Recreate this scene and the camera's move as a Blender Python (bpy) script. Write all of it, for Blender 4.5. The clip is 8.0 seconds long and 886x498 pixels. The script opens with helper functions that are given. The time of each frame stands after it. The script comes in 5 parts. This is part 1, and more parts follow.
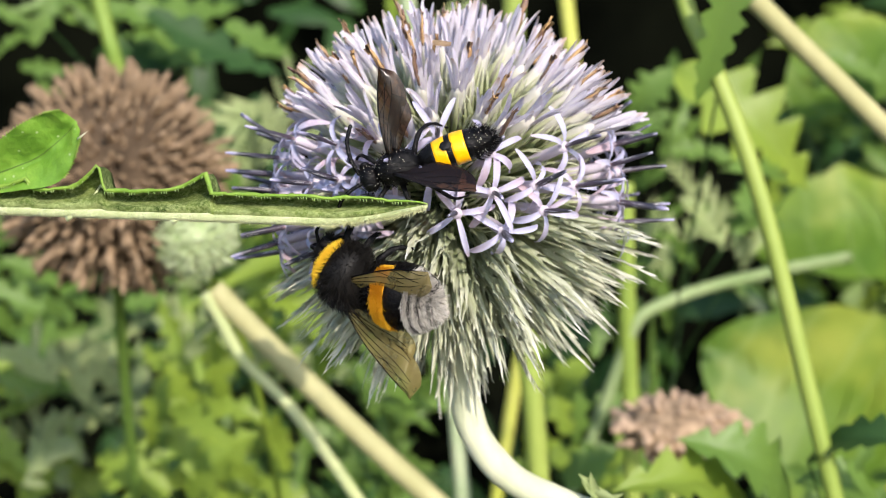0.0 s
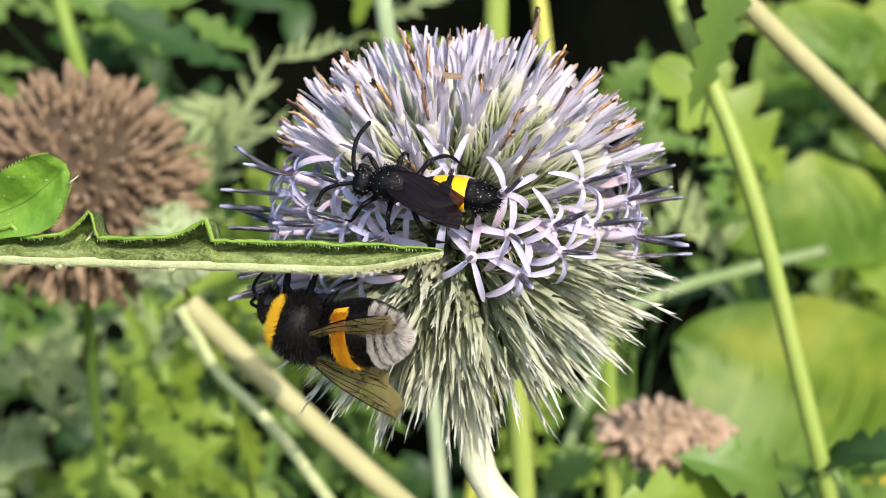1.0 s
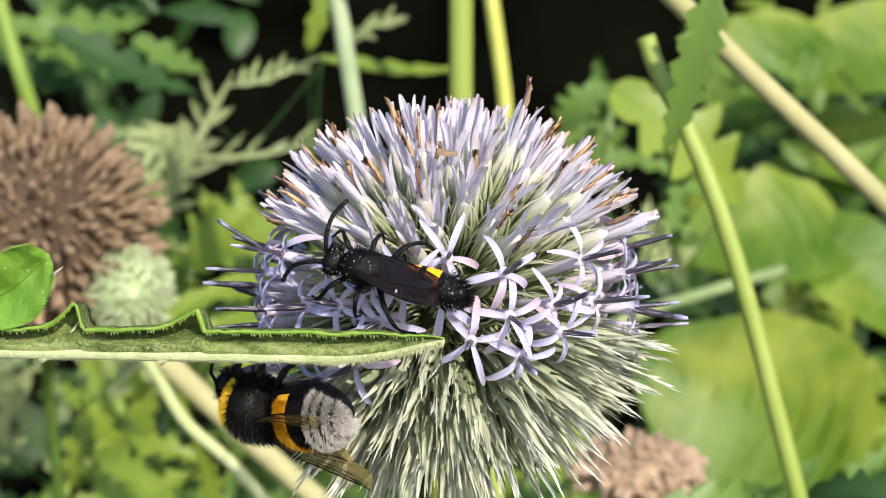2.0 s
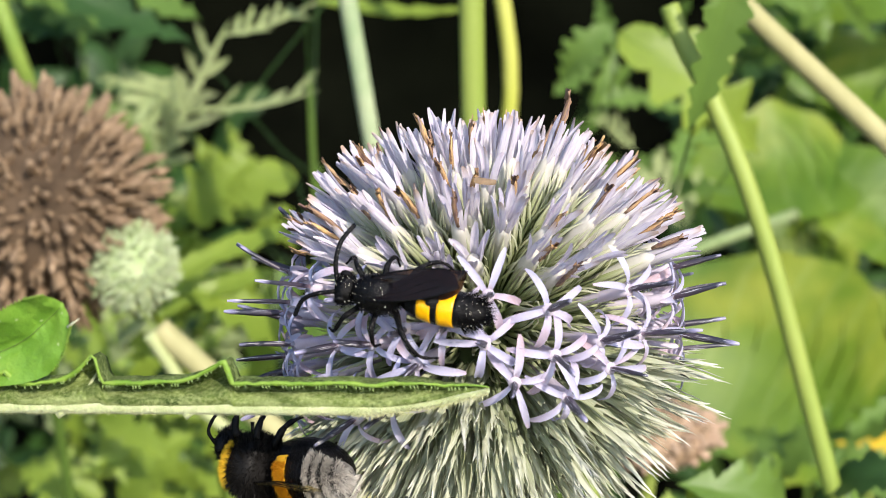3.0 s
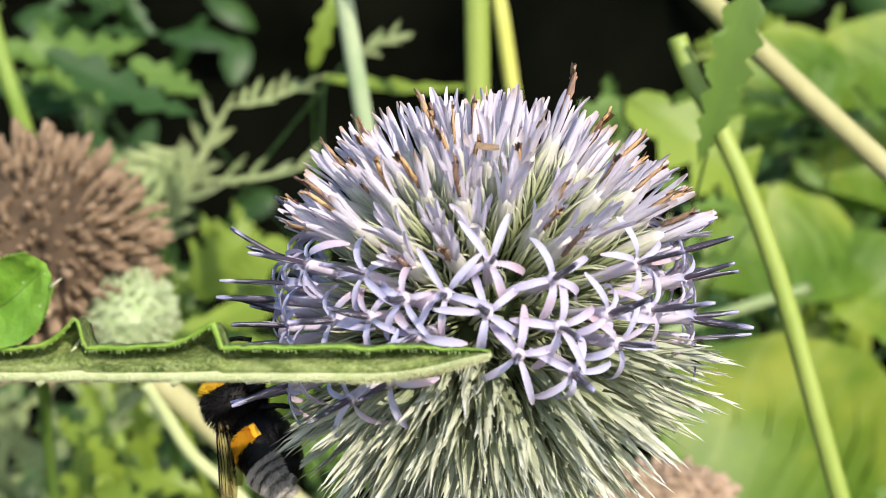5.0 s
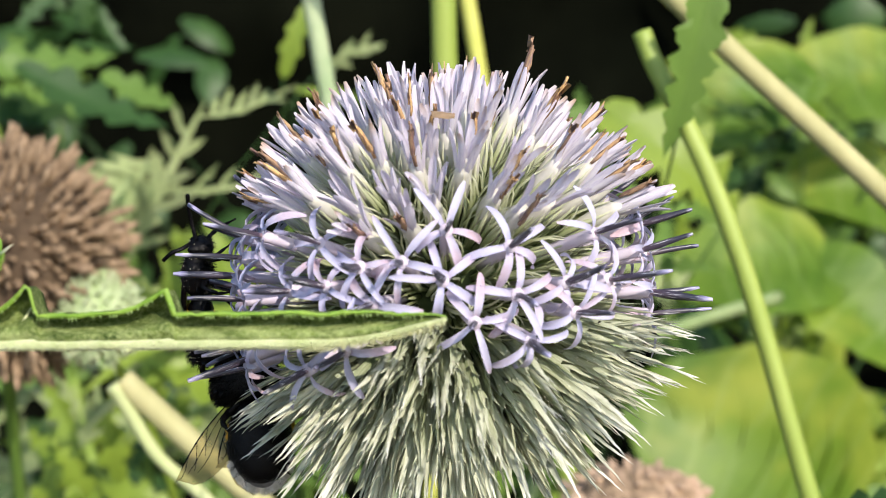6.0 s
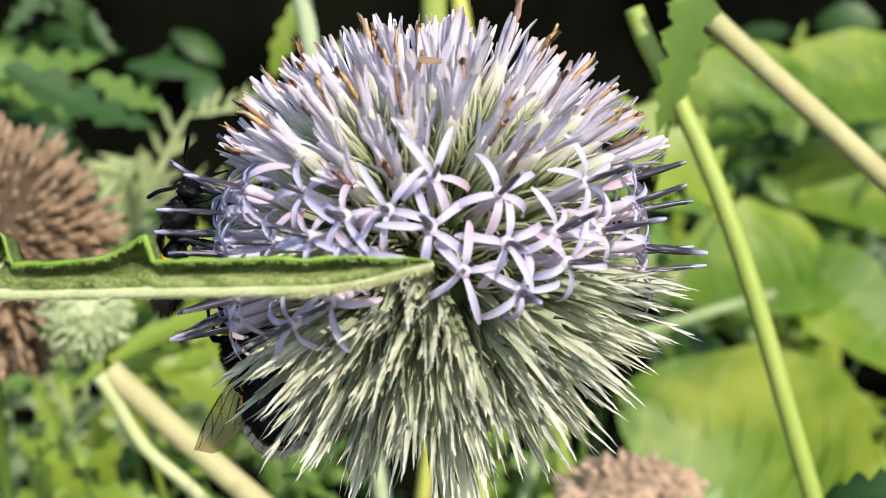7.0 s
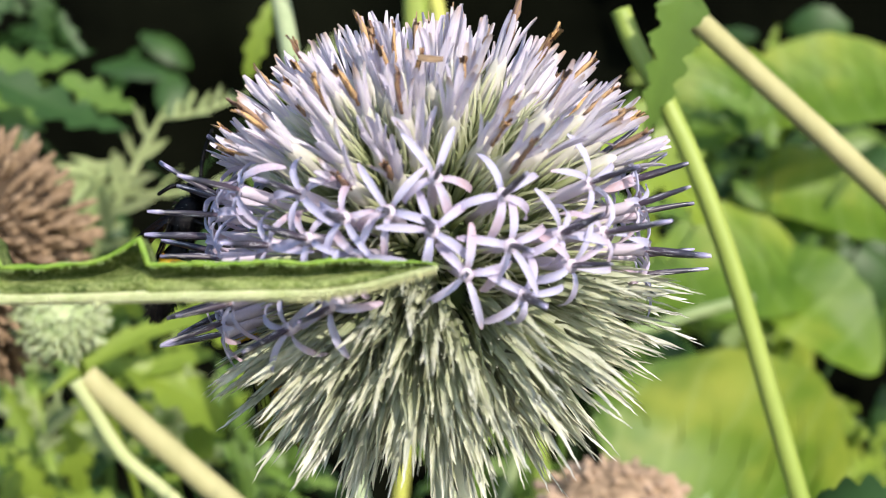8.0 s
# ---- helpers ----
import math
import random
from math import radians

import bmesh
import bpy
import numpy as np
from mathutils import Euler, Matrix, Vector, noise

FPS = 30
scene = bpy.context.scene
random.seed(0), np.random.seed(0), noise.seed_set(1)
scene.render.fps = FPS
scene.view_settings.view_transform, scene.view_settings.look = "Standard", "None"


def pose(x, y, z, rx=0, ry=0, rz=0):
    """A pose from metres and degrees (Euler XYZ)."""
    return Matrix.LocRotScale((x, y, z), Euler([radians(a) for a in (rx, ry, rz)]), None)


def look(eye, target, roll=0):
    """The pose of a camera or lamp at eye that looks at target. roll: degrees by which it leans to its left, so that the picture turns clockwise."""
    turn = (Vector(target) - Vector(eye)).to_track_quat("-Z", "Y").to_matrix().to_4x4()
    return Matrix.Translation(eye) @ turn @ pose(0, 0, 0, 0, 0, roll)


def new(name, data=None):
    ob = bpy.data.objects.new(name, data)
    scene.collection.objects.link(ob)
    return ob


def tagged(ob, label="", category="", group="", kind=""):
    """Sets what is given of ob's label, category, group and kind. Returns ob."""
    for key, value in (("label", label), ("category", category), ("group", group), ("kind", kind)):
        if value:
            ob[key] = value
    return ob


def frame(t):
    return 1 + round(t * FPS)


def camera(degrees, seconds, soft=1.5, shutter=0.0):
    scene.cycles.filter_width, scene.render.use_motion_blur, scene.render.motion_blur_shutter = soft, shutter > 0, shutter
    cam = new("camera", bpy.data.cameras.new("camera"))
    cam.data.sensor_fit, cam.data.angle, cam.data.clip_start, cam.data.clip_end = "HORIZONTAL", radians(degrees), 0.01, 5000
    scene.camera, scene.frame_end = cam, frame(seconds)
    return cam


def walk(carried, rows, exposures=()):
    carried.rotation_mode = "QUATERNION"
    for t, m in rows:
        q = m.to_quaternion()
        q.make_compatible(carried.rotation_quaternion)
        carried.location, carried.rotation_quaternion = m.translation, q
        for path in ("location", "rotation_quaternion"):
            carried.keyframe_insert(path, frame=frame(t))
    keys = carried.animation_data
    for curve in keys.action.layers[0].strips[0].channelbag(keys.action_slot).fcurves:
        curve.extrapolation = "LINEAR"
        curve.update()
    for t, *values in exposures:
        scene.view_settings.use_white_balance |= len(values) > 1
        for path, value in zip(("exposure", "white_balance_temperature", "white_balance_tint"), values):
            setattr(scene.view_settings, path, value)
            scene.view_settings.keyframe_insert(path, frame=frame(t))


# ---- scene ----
H = 0.9  # height of the flower head's centre over the ground
cam = camera(32, 8.0, soft=0.6)
cam.data.dof.use_dof = True
cam.data.dof.focus_distance = 0.140
cam.data.dof.aperture_fstop = 46
PATH = [
    (0, pose(0.02816, -0.16412, H + 0.02801, 78.459, -0.093, 9.961)),
    (0.5, pose(0.02198, -0.16365, H + 0.03473, 77.803, 0.114, 8.827)),
    (1, pose(0.02066, -0.15602, H + 0.03308, 77.419, 0.144, 7.970)),
    (1.5, pose(0.01875, -0.15507, H + 0.03939, 76.742, 0.376, 7.334)),
    (1.7, pose(0.01709, -0.15393, H + 0.03939, 77.278, 0.473, 6.503)),
    (2.8, pose(0.00996, -0.14139, H + 0.04665, 75.388, 0.941, 4.576)),
    (3, pose(0.00940, -0.14002, H + 0.04857, 73.806, 1.514, 4.812)),
    (3.5, pose(0.00910, -0.13760, H + 0.04284, 74.506, 1.473, 4.296)),
    (4, pose(0.00690, -0.13583, H + 0.03253, 76.366, 1.156, 4.149)),
    (4.5, pose(0.00475, -0.13488, H + 0.03406, 77.876, 1.053, 4.373)),
    (4.7, pose(0.00785, -0.13813, H + 0.03594, 77.850, 1.384, 5.384)),
    (5.8, pose(0.01087, -0.13704, H + 0.02896, 80.905, 1.418, 4.253)),
    (6, pose(0.01131, -0.13805, H + 0.02964, 79.482, 1.499, 4.368)),
    (6.5, pose(0.00880, -0.13538, H + 0.02521, 79.906, 1.685, 4.071)),
    (7, pose(0.01147, -0.13569, H + 0.02328, 80.288, 1.749, 4.106)),
    (7.5, pose(0.01620, -0.13561, H + 0.02305, 80.245, 1.731, 3.991)),
    (8, pose(0.00844, -0.13298, H + 0.02277, 80.403, 1.546, 2.818)),
]
walk(cam, PATH)

# ---- world, sun ----
SUN = Vector((0.45, -0.72, 0.56)).normalized()
world = bpy.data.worlds.new("sky")
scene.world = world
world.use_nodes = True
wn = world.node_tree.nodes
sky = wn.new("ShaderNodeTexSky")
sky.sky_type = "NISHITA"
sky.sun_disc = False
sky.sun_elevation = math.asin(SUN.z)
sky.sun_rotation = math.atan2(SUN.x, SUN.y)
wn["Background"].inputs["Strength"].default_value = 0.15
world.node_tree.links.new(sky.outputs["Color"], wn["Background"].inputs["Color"])
sun_data = bpy.data.lights.new("sun", "SUN")
sun_data.energy = 2.9
sun_data.angle = radians(0.5)
sun_data.color = (1.0, 0.895, 0.80)
sun = new("sun", sun_data)
sun.matrix_world = look(SUN * 5, (0, 0, 0))
scene.view_settings.exposure = 0.83


# ---- materials ----
def socket(tree, value):
    if isinstance(value, bpy.types.NodeSocket):
        return value
    n = tree.nodes.new("ShaderNodeRGB")
    n.outputs[0].default_value = (*value, 1)
    return n.outputs[0]


def mixed(tree, fac, a, b, mode="MIX"):
    n = tree.nodes.new("ShaderNodeMix")
    n.data_type, n.blend_type = "RGBA", mode
    if isinstance(fac, bpy.types.NodeSocket):
        tree.links.new(fac, n.inputs["Factor"])
    else:
        n.inputs["Factor"].default_value = fac
    tree.links.new(socket(tree, a), n.inputs["A"])
    tree.links.new(socket(tree, b), n.inputs["B"])
    return n.outputs["Result"]


def noise_tex(tree, scale, detail=4, coords="Object", stretch=None, rough=0.6):
    tc = tree.nodes.new("ShaderNodeTexCoord")
    n = tree.nodes.new("ShaderNodeTexNoise")
    n.inputs["Scale"].default_value = scale
    n.inputs["Detail"].default_value = detail
    n.inputs["Roughness"].default_value = rough
    src = tc.outputs[coords]
    if stretch:
        mp = tree.nodes.new("ShaderNodeMapping")
        mp.inputs["Scale"].default_value = stretch
        tree.links.new(src, mp.inputs["Vector"])
        src = mp.outputs[0]
    tree.links.new(src, n.inputs["Vector"])
    return n.outputs["Fac"]


def ramp(tree, fac, stops):
    n = tree.nodes.new("ShaderNodeValToRGB")
    el = n.color_ramp.elements
    while len(el) < len(stops):
        el.new(0.5)
    for e, (p, c) in zip(el, stops):
        e.position, e.color = p, (*c, 1)
    tree.links.new(fac, n.inputs["Fac"])
    return n.outputs["Color"]


def along(tree, axis, lo, hi):
    """0 to 1 along an axis of the object's own space."""
    tc = tree.nodes.new("ShaderNodeTexCoord")
    sep = tree.nodes.new("ShaderNodeSeparateXYZ")
    tree.links.new(tc.outputs["Object"], sep.inputs[0])
    mr = tree.nodes.new("ShaderNodeMapRange")
    mr.inputs["From Min"].default_value, mr.inputs["From Max"].default_value = lo, hi
    tree.links.new(sep.outputs[axis], mr.inputs["Value"])
    return mr.outputs["Result"]


def chance(tree, island=False):
    if island:
        return tree.nodes.new("ShaderNodeNewGeometry").outputs["Random Per Island"]
    return tree.nodes.new("ShaderNodeObjectInfo").outputs["Random"]


def material(name, colour, rough=0.6, spec=0.4, thin=0.0, thin_colour=None, bump=0.0, bump_scale=400.0, bump_stretch=None, sheen=0.0, coat=0.0):
    """A principled material; colour is a triple or a function of the node tree. thin: share of light let through."""
    m = bpy.data.materials.new(name)
    m.use_nodes = True
    tree = m.node_tree
    p = tree.nodes["Principled BSDF"]
    col = colour(tree) if callable(colour) else socket(tree, colour)
    tree.links.new(col, p.inputs["Base Color"])
    p.inputs["Roughness"].default_value = rough
    p.inputs["Specular IOR Level"].default_value = spec
    p.inputs["Sheen Weight"].default_value = sheen
    p.inputs["Coat Weight"].default_value = coat
    if bump:
        b = tree.nodes.new("ShaderNodeBump")
        b.inputs["Strength"].default_value = bump
        b.inputs["Distance"].default_value = 0.0003
        tree.links.new(noise_tex(tree, bump_scale, 5, stretch=bump_stretch), b.inputs["Height"])
        tree.links.new(b.outputs[0], p.inputs["Normal"])
    if thin:
        t = tree.nodes.new("ShaderNodeBsdfTranslucent")
        if thin_colour:
            t.inputs["Color"].default_value = (*thin_colour, 1)
        else:
            tree.links.new(col, t.inputs["Color"])
        mix = tree.nodes.new("ShaderNodeMixShader")
        mix.inputs[0].default_value = thin
        tree.links.new(p.outputs[0], mix.inputs[1])
        tree.links.new(t.outputs[0], mix.inputs[2])
        tree.links.new(mix.outputs[0], tree.nodes["Material Output"].inputs["Surface"])
    return m


def petal_colour(tree):
    base = ramp(tree, along(tree, "X", 0.0, 0.0036), [(0.0, (0.62, 0.46, 0.52)), (0.16, (0.58, 0.56, 0.72)), (1.0, (0.49, 0.50, 0.77))])
    base = mixed(tree, chance(tree), base, (0.56, 0.56, 0.78))
    return mixed(tree, ramp(tree, noise_tex(tree, 5000, 3, stretch=(0.08, 1, 1)), [(0.45, (0, 0, 0)), (0.75, (0.45, 0.45, 0.45))]), base, (0.66, 0.64, 0.80))


def spent_colour(tree):
    base = ramp(tree, along(tree, "X", 0.0, 0.0060), [(0.0, (0.78, 0.77, 0.69)), (0.2, (0.78, 0.76, 0.76)), (0.55, (0.76, 0.72, 0.81)), (0.85, (0.73, 0.68, 0.79)), (1.0, (0.66, 0.54, 0.60))])
    base = mixed(tree, ramp(tree, chance(tree), [(0.0, (0, 0, 0)), (1.0, (0.7, 0.7, 0.7))]), base, (0.80, 0.77, 0.82))
    streak = ramp(tree, noise_tex(tree, 5000, 3, stretch=(0.06, 1, 1)), [(0.46, (0, 0, 0)), (0.64, (0.6, 0.6, 0.6))])
    base = mixed(tree, streak, base, (0.56, 0.50, 0.68))
    # some petals have withered to brown from the tip
    tip = tree.nodes.new("ShaderNodeMath")
    tip.operation = "MULTIPLY"
    tree.links.new(ramp(tree, along(tree, "X", 0.0030, 0.0060), [(0.35, (0, 0, 0)), (0.9, (1, 1, 1))]), tip.inputs[0])
    tree.links.new(ramp(tree, chance(tree), [(0.45, (0, 0, 0)), (0.75, (1, 1, 1))]), tip.inputs[1])
    return mixed(tree, tip.outputs[0], base, (0.48, 0.31, 0.19))


def stamen_colour(tree):
    base = ramp(tree, along(tree, "X", 0.0, 0.0062), [(0.0, (0.50, 0.36, 0.40)), (0.10, (0.05, 0.035, 0.055)), (0.72, (0.030, 0.034, 0.050)), (0.84, (0.26, 0.25, 0.40)), (1.0, (0.50, 0.47, 0.68))])
    streak = ramp(tree, noise_tex(tree, 7000, 3, stretch=(0.05, 1, 1)), [(0.56, (0, 0, 0)), (0.64, (0.9, 0.9, 0.9))])
    return mixed(tree, streak, base, (0.52, 0.52, 0.58))


def withered_colour(tree):
    base = ramp(tree, noise_tex(tree, 3200, 4, stretch=(0.12, 1, 1)), [(0.3, (0.05, 0.03, 0.03)), (0.43, (0.24, 0.13, 0.08)), (0.53, (0.66, 0.43, 0.18)), (0.66, (0.30, 0.21, 0.17)), (0.8, (0.50, 0.40, 0.42))])
    return mixed(tree, ramp(tree, chance(tree), [(0.2, (0, 0, 0)), (0.9, (0.6, 0.6, 0.6))]), base, (0.16, 0.10, 0.10))


def bract_colour(tree):
    # green base to white tip; the dark inner end also paints shade in gaps
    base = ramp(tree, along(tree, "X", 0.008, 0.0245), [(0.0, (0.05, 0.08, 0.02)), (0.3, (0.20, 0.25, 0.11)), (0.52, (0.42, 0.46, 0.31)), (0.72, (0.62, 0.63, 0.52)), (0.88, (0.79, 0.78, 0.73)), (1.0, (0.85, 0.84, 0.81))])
    isl = ramp(tree, chance(tree), [(0.0, (0, 0, 0)), (1.0, (0.5, 0.5, 0.5))])
    base = mixed(tree, isl, base, (0.46, 0.48, 0.33))
    streak = ramp(tree, noise_tex(tree, 5000, 4, stretch=(0.06, 1, 1)), [(0.45, (0, 0, 0)), (0.66, (0.45, 0.45, 0.45))])
    base = mixed(tree, streak, base, (0.66, 0.68, 0.52))
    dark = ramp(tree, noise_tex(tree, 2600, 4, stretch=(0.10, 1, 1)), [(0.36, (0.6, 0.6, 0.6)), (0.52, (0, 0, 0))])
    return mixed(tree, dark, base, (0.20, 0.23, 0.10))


def scale_colour(tree):
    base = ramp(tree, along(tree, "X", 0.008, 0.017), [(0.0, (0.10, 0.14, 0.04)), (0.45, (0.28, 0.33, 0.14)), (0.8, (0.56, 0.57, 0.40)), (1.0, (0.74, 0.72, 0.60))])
    return mixed(tree, ramp(tree, chance(tree, True), [(0, (0, 0, 0)), (1, (0.5, 0.5, 0.5))]), base, (0.46, 0.49, 0.32))


def tone(dark, light, scale=60, third=None, island=False, spread=0.6, stretch=None):
    def colour(tree):
        a = mixed(tree, ramp(tree, noise_tex(tree, scale, 5, stretch=stretch), [(0.3, (0, 0, 0)), (0.7, (1, 1, 1))]), dark, light)
        if third:
            a = mixed(tree, ramp(tree, chance(tree, island), [(0.0, (0, 0, 0)), (1.0, (spread, spread, spread))]), a, third)
        return a
    return colour


M_PETAL = material("petal", petal_colour, 0.55, 0.3, thin=0.3, bump=0.25, bump_scale=4000, bump_stretch=(0.1, 1, 1))
M_SPENT = material("spent_petal", spent_colour, 0.6, 0.3, thin=0.28, bump=0.35, bump_scale=4000, bump_stretch=(0.08, 1, 1))
M_STAMEN = material("stamen", stamen_colour, 0.4, 0.5)
M_WITHER = material("withered", withered_colour, 0.7, 0.3)
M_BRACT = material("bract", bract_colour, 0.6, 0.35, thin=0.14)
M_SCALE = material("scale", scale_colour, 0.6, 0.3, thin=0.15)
M_CORE = material("receptacle", tone((0.03, 0.05, 0.01), (0.07, 0.10, 0.03), 300), 0.8)
M_STEM_PALE = material("pale_stem", tone((0.50, 0.54, 0.34), (0.70, 0.70, 0.52), 250, stretch=(1, 1, 0.15)), 0.7, 0.25, bump=0.5, bump_scale=900)
M_STEM_GREEN = material("green_stem", tone((0.20, 0.29, 0.045), (0.33, 0.40, 0.09), 90, stretch=(1, 1, 0.1)), 0.5, 0.4, bump=0.3)
M_STEM_CELERY = material("celery_stem", tone((0.38, 0.44, 0.19), (0.54, 0.57, 0.32), 90, stretch=(1, 1, 0.15)), 0.6, 0.3, bump=0.4)
M_STEM_WEED = material("weed_stem", tone((0.15, 0.25, 0.035), (0.26, 0.36, 0.07), 90), 0.5, 0.4, bump=0.3)
M_STEM_DIM = material("dim_stem", tone((0.18, 0.26, 0.10), (0.30, 0.37, 0.18), 110), 0.7, 0.3)
M_STEM_YELLOW = material("yellow_stem", tone((0.44, 0.48, 0.07), (0.53, 0.54, 0.14), 90), 0.5, 0.4)
M_STEM_GREY = material("grey_stem", tone((0.28, 0.38, 0.20), (0.46, 0.52, 0.32), 110), 0.7, 0.3)
M_STEM_DRY = material("dry_stem", tone((0.33, 0.32, 0.14), (0.46, 0.43, 0.22), 120, stretch=(1, 1, 0.1)), 0.65, 0.3, bump=0.4)
def lobe_colour(tree):
    base = tone((0.15, 0.33, 0.03), (0.28, 0.48, 0.065), 160)(tree)
    base = mixed(tree, ramp(tree, noise_tex(tree, 900, 3), [(0.4, (0.35, 0.35, 0.35)), (0.6, (0, 0, 0))]), base, (0.09, 0.24, 0.02))
    cells = tree.nodes.new("ShaderNodeTexVoronoi")
    cells.inputs["Scale"].default_value = 900
    tree.links.new(tree.nodes.new("ShaderNodeTexCoord").outputs["Object"], cells.inputs["Vector"])
    return mixed(tree, ramp(tree, cells.outputs["Distance"], [(0.07, (0.6, 0.6, 0.6)), (0.15, (0, 0, 0))]), base, (0.55, 0.66, 0.36))


M_LEAF_UP = material("leaf_upper", lobe_colour, 0.38, 0.5, thin=0.25, bump=0.9, bump_scale=900)
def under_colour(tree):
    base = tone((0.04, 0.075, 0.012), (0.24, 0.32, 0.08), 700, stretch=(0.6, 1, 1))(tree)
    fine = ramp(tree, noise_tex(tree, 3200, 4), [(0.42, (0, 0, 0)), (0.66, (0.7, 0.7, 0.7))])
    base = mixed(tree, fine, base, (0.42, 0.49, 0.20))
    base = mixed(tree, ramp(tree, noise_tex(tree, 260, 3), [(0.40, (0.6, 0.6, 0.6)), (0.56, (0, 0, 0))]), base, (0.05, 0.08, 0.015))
    # pale felt spreads in ragged tufts from the midrib; dark above paints in shade
    felt_shade = tree.nodes.new("ShaderNodeMath")
    felt_shade.operation = "MULTIPLY_ADD"
    tree.links.new(noise_tex(tree, 900, 5, stretch=(0.5, 1, 1)), felt_shade.inputs[0])
    felt_shade.inputs[1].default_value = 0.7
    # the height gradient leaves the blade dark under the margin, as painted shade
    tree.links.new(along(tree, "Z", 0.0054, -0.0014), felt_shade.inputs[2])
    return mixed(tree, ramp(tree, felt_shade.outputs[0], [(0.78, (0, 0, 0)), (0.98, (0.7, 0.7, 0.7))]), base, (0.46, 0.53, 0.22))


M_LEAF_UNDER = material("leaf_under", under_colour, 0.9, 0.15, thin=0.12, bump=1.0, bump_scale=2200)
M_LEAF_RIB = material("leaf_rib", tone((0.40, 0.47, 0.20), (0.60, 0.65, 0.36), 700), 0.9, 0.2, bump=1.0, bump_scale=4000, sheen=0.4)
M_LEAF_TOOTH = material("leaf_tooth", tone((0.24, 0.40, 0.08), (0.42, 0.55, 0.20), 900), 0.5, 0.4, thin=0.2)
M_LEAF_DOWN = material("leaf_down", tone((0.50, 0.52, 0.26), (0.68, 0.68, 0.40), 900), 0.8, 0.2, thin=0.2)
M_LEAF_EDGE = material("leaf_edge", tone((0.17, 0.34, 0.03), (0.33, 0.50, 0.08), 700), 0.5, 0.4, thin=0.3)
M_LEAF_BRIGHT = material("leaf_bright", tone((0.12, 0.23, 0.02), (0.25, 0.37, 0.04), 40, (0.34, 0.42, 0.07), True), 0.45, 0.4, thin=0.38, bump=0.4, bump_scale=150)
M_LEAF_MID = material("leaf_mid", tone((0.065, 0.14, 0.02), (0.14, 0.26, 0.04), 40, (0.20, 0.31, 0.07), True), 0.45, 0.4, thin=0.3, bump=0.4, bump_scale=150)
# dark green leaves; also paints the shaded gaps among weeds and hedge
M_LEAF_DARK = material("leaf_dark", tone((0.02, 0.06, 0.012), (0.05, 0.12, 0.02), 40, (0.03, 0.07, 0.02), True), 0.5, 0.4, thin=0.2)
M_LEAF_GREY = material("leaf_grey", tone((0.23, 0.31, 0.12), (0.42, 0.47, 0.24), 50, (0.32, 0.39, 0.15), True), 0.75, 0.25, thin=0.25)
def broad_colour(tree):
    base = tone((0.065, 0.155, 0.013), (0.18, 0.29, 0.028), 26)(tree)
    patch = ramp(tree, noise_tex(tree, 22, 3), [(0.55, (0, 0, 0)), (0.74, (0.8, 0.8, 0.8))])
    base = mixed(tree, patch, base, (0.38, 0.43, 0.06))
    wave = tree.nodes.new("ShaderNodeTexWave")
    wave.inputs["Scale"].default_value = 26
    wave.inputs["Distortion"].default_value = 3.0
    tree.links.new(tree.nodes.new("ShaderNodeTexCoord").outputs["Object"], wave.inputs["Vector"])
    return mixed(tree, ramp(tree, wave.outputs["Fac"], [(0.90, (0, 0, 0)), (1.0, (0.14, 0.14, 0.14))]), base, (0.36, 0.48, 0.18))


M_LEAF_BIG = material("leaf_big", broad_colour, 0.5, 0.4, thin=0.35, bump=0.4, bump_scale=60)
M_DRY = material("dried_floret", tone((0.07, 0.045, 0.026), (0.54, 0.385, 0.245), 600, (0.21, 0.148, 0.09), spread=0.7), 0.8, 0.2)
M_TAN = material("tan_floret", tone((0.22, 0.15, 0.10), (0.60, 0.43, 0.30), 300, (0.46, 0.34, 0.24)), 0.8, 0.2)
M_DRY_CORE = material("dried_core", tone((0.04, 0.028, 0.018), (0.12, 0.085, 0.055), 200), 0.9, 0.1)
M_YOUNG = material("young_floret", tone((0.24, 0.37, 0.10), (0.55, 0.63, 0.37), 400, (0.66, 0.71, 0.50)), 0.7, 0.3, thin=0.15)
M_SOIL = material("soil", tone((0.018, 0.014, 0.010), (0.05, 0.04, 0.03), 20), 0.95, 0.1, bump=0.8, bump_scale=60)
# near-black: the shade within the hedge is put into the colour
M_PAINTED_SHADE = material("hedge_shade", tone((0.0016, 0.002, 0.0014), (0.005, 0.006, 0.0035), 12), 1.0, 0.0)
M_YELLOW_FLOWER = material("yellow_flower", tone((0.75, 0.45, 0.02), (0.85, 0.60, 0.04), 200), 0.5, 0.3, thin=0.2)
M_CUTICLE = material("cuticle", tone((0.002, 0.002, 0.002), (0.005, 0.0045, 0.005), 2500), 0.25, 0.18, bump=0.5, bump_scale=5000)
M_BAND = material("wasp_band", tone((0.86, 0.40, 0.0), (0.95, 0.52, 0.004), 1500), 0.3, 0.5)
M_FUR_BLACK = material("black_fur", tone((0.003, 0.0026, 0.0024), (0.008, 0.007, 0.006), 2500), 0.6, 0.25)
M_FUR_YELLOW = material("yellow_fur", tone((0.80, 0.50, 0.02), (0.90, 0.66, 0.06), 500), 0.65, 0.3, thin=0.15)
M_FUR_ORANGE = material("orange_fur", tone((0.66, 0.31, 0.012), (0.84, 0.48, 0.025), 500), 0.65, 0.3, thin=0.1)
M_FUR_WHITE = material("white_fur", tone((0.48, 0.45, 0.40), (0.84, 0.80, 0.74), 1500), 0.7, 0.3, thin=0.1)
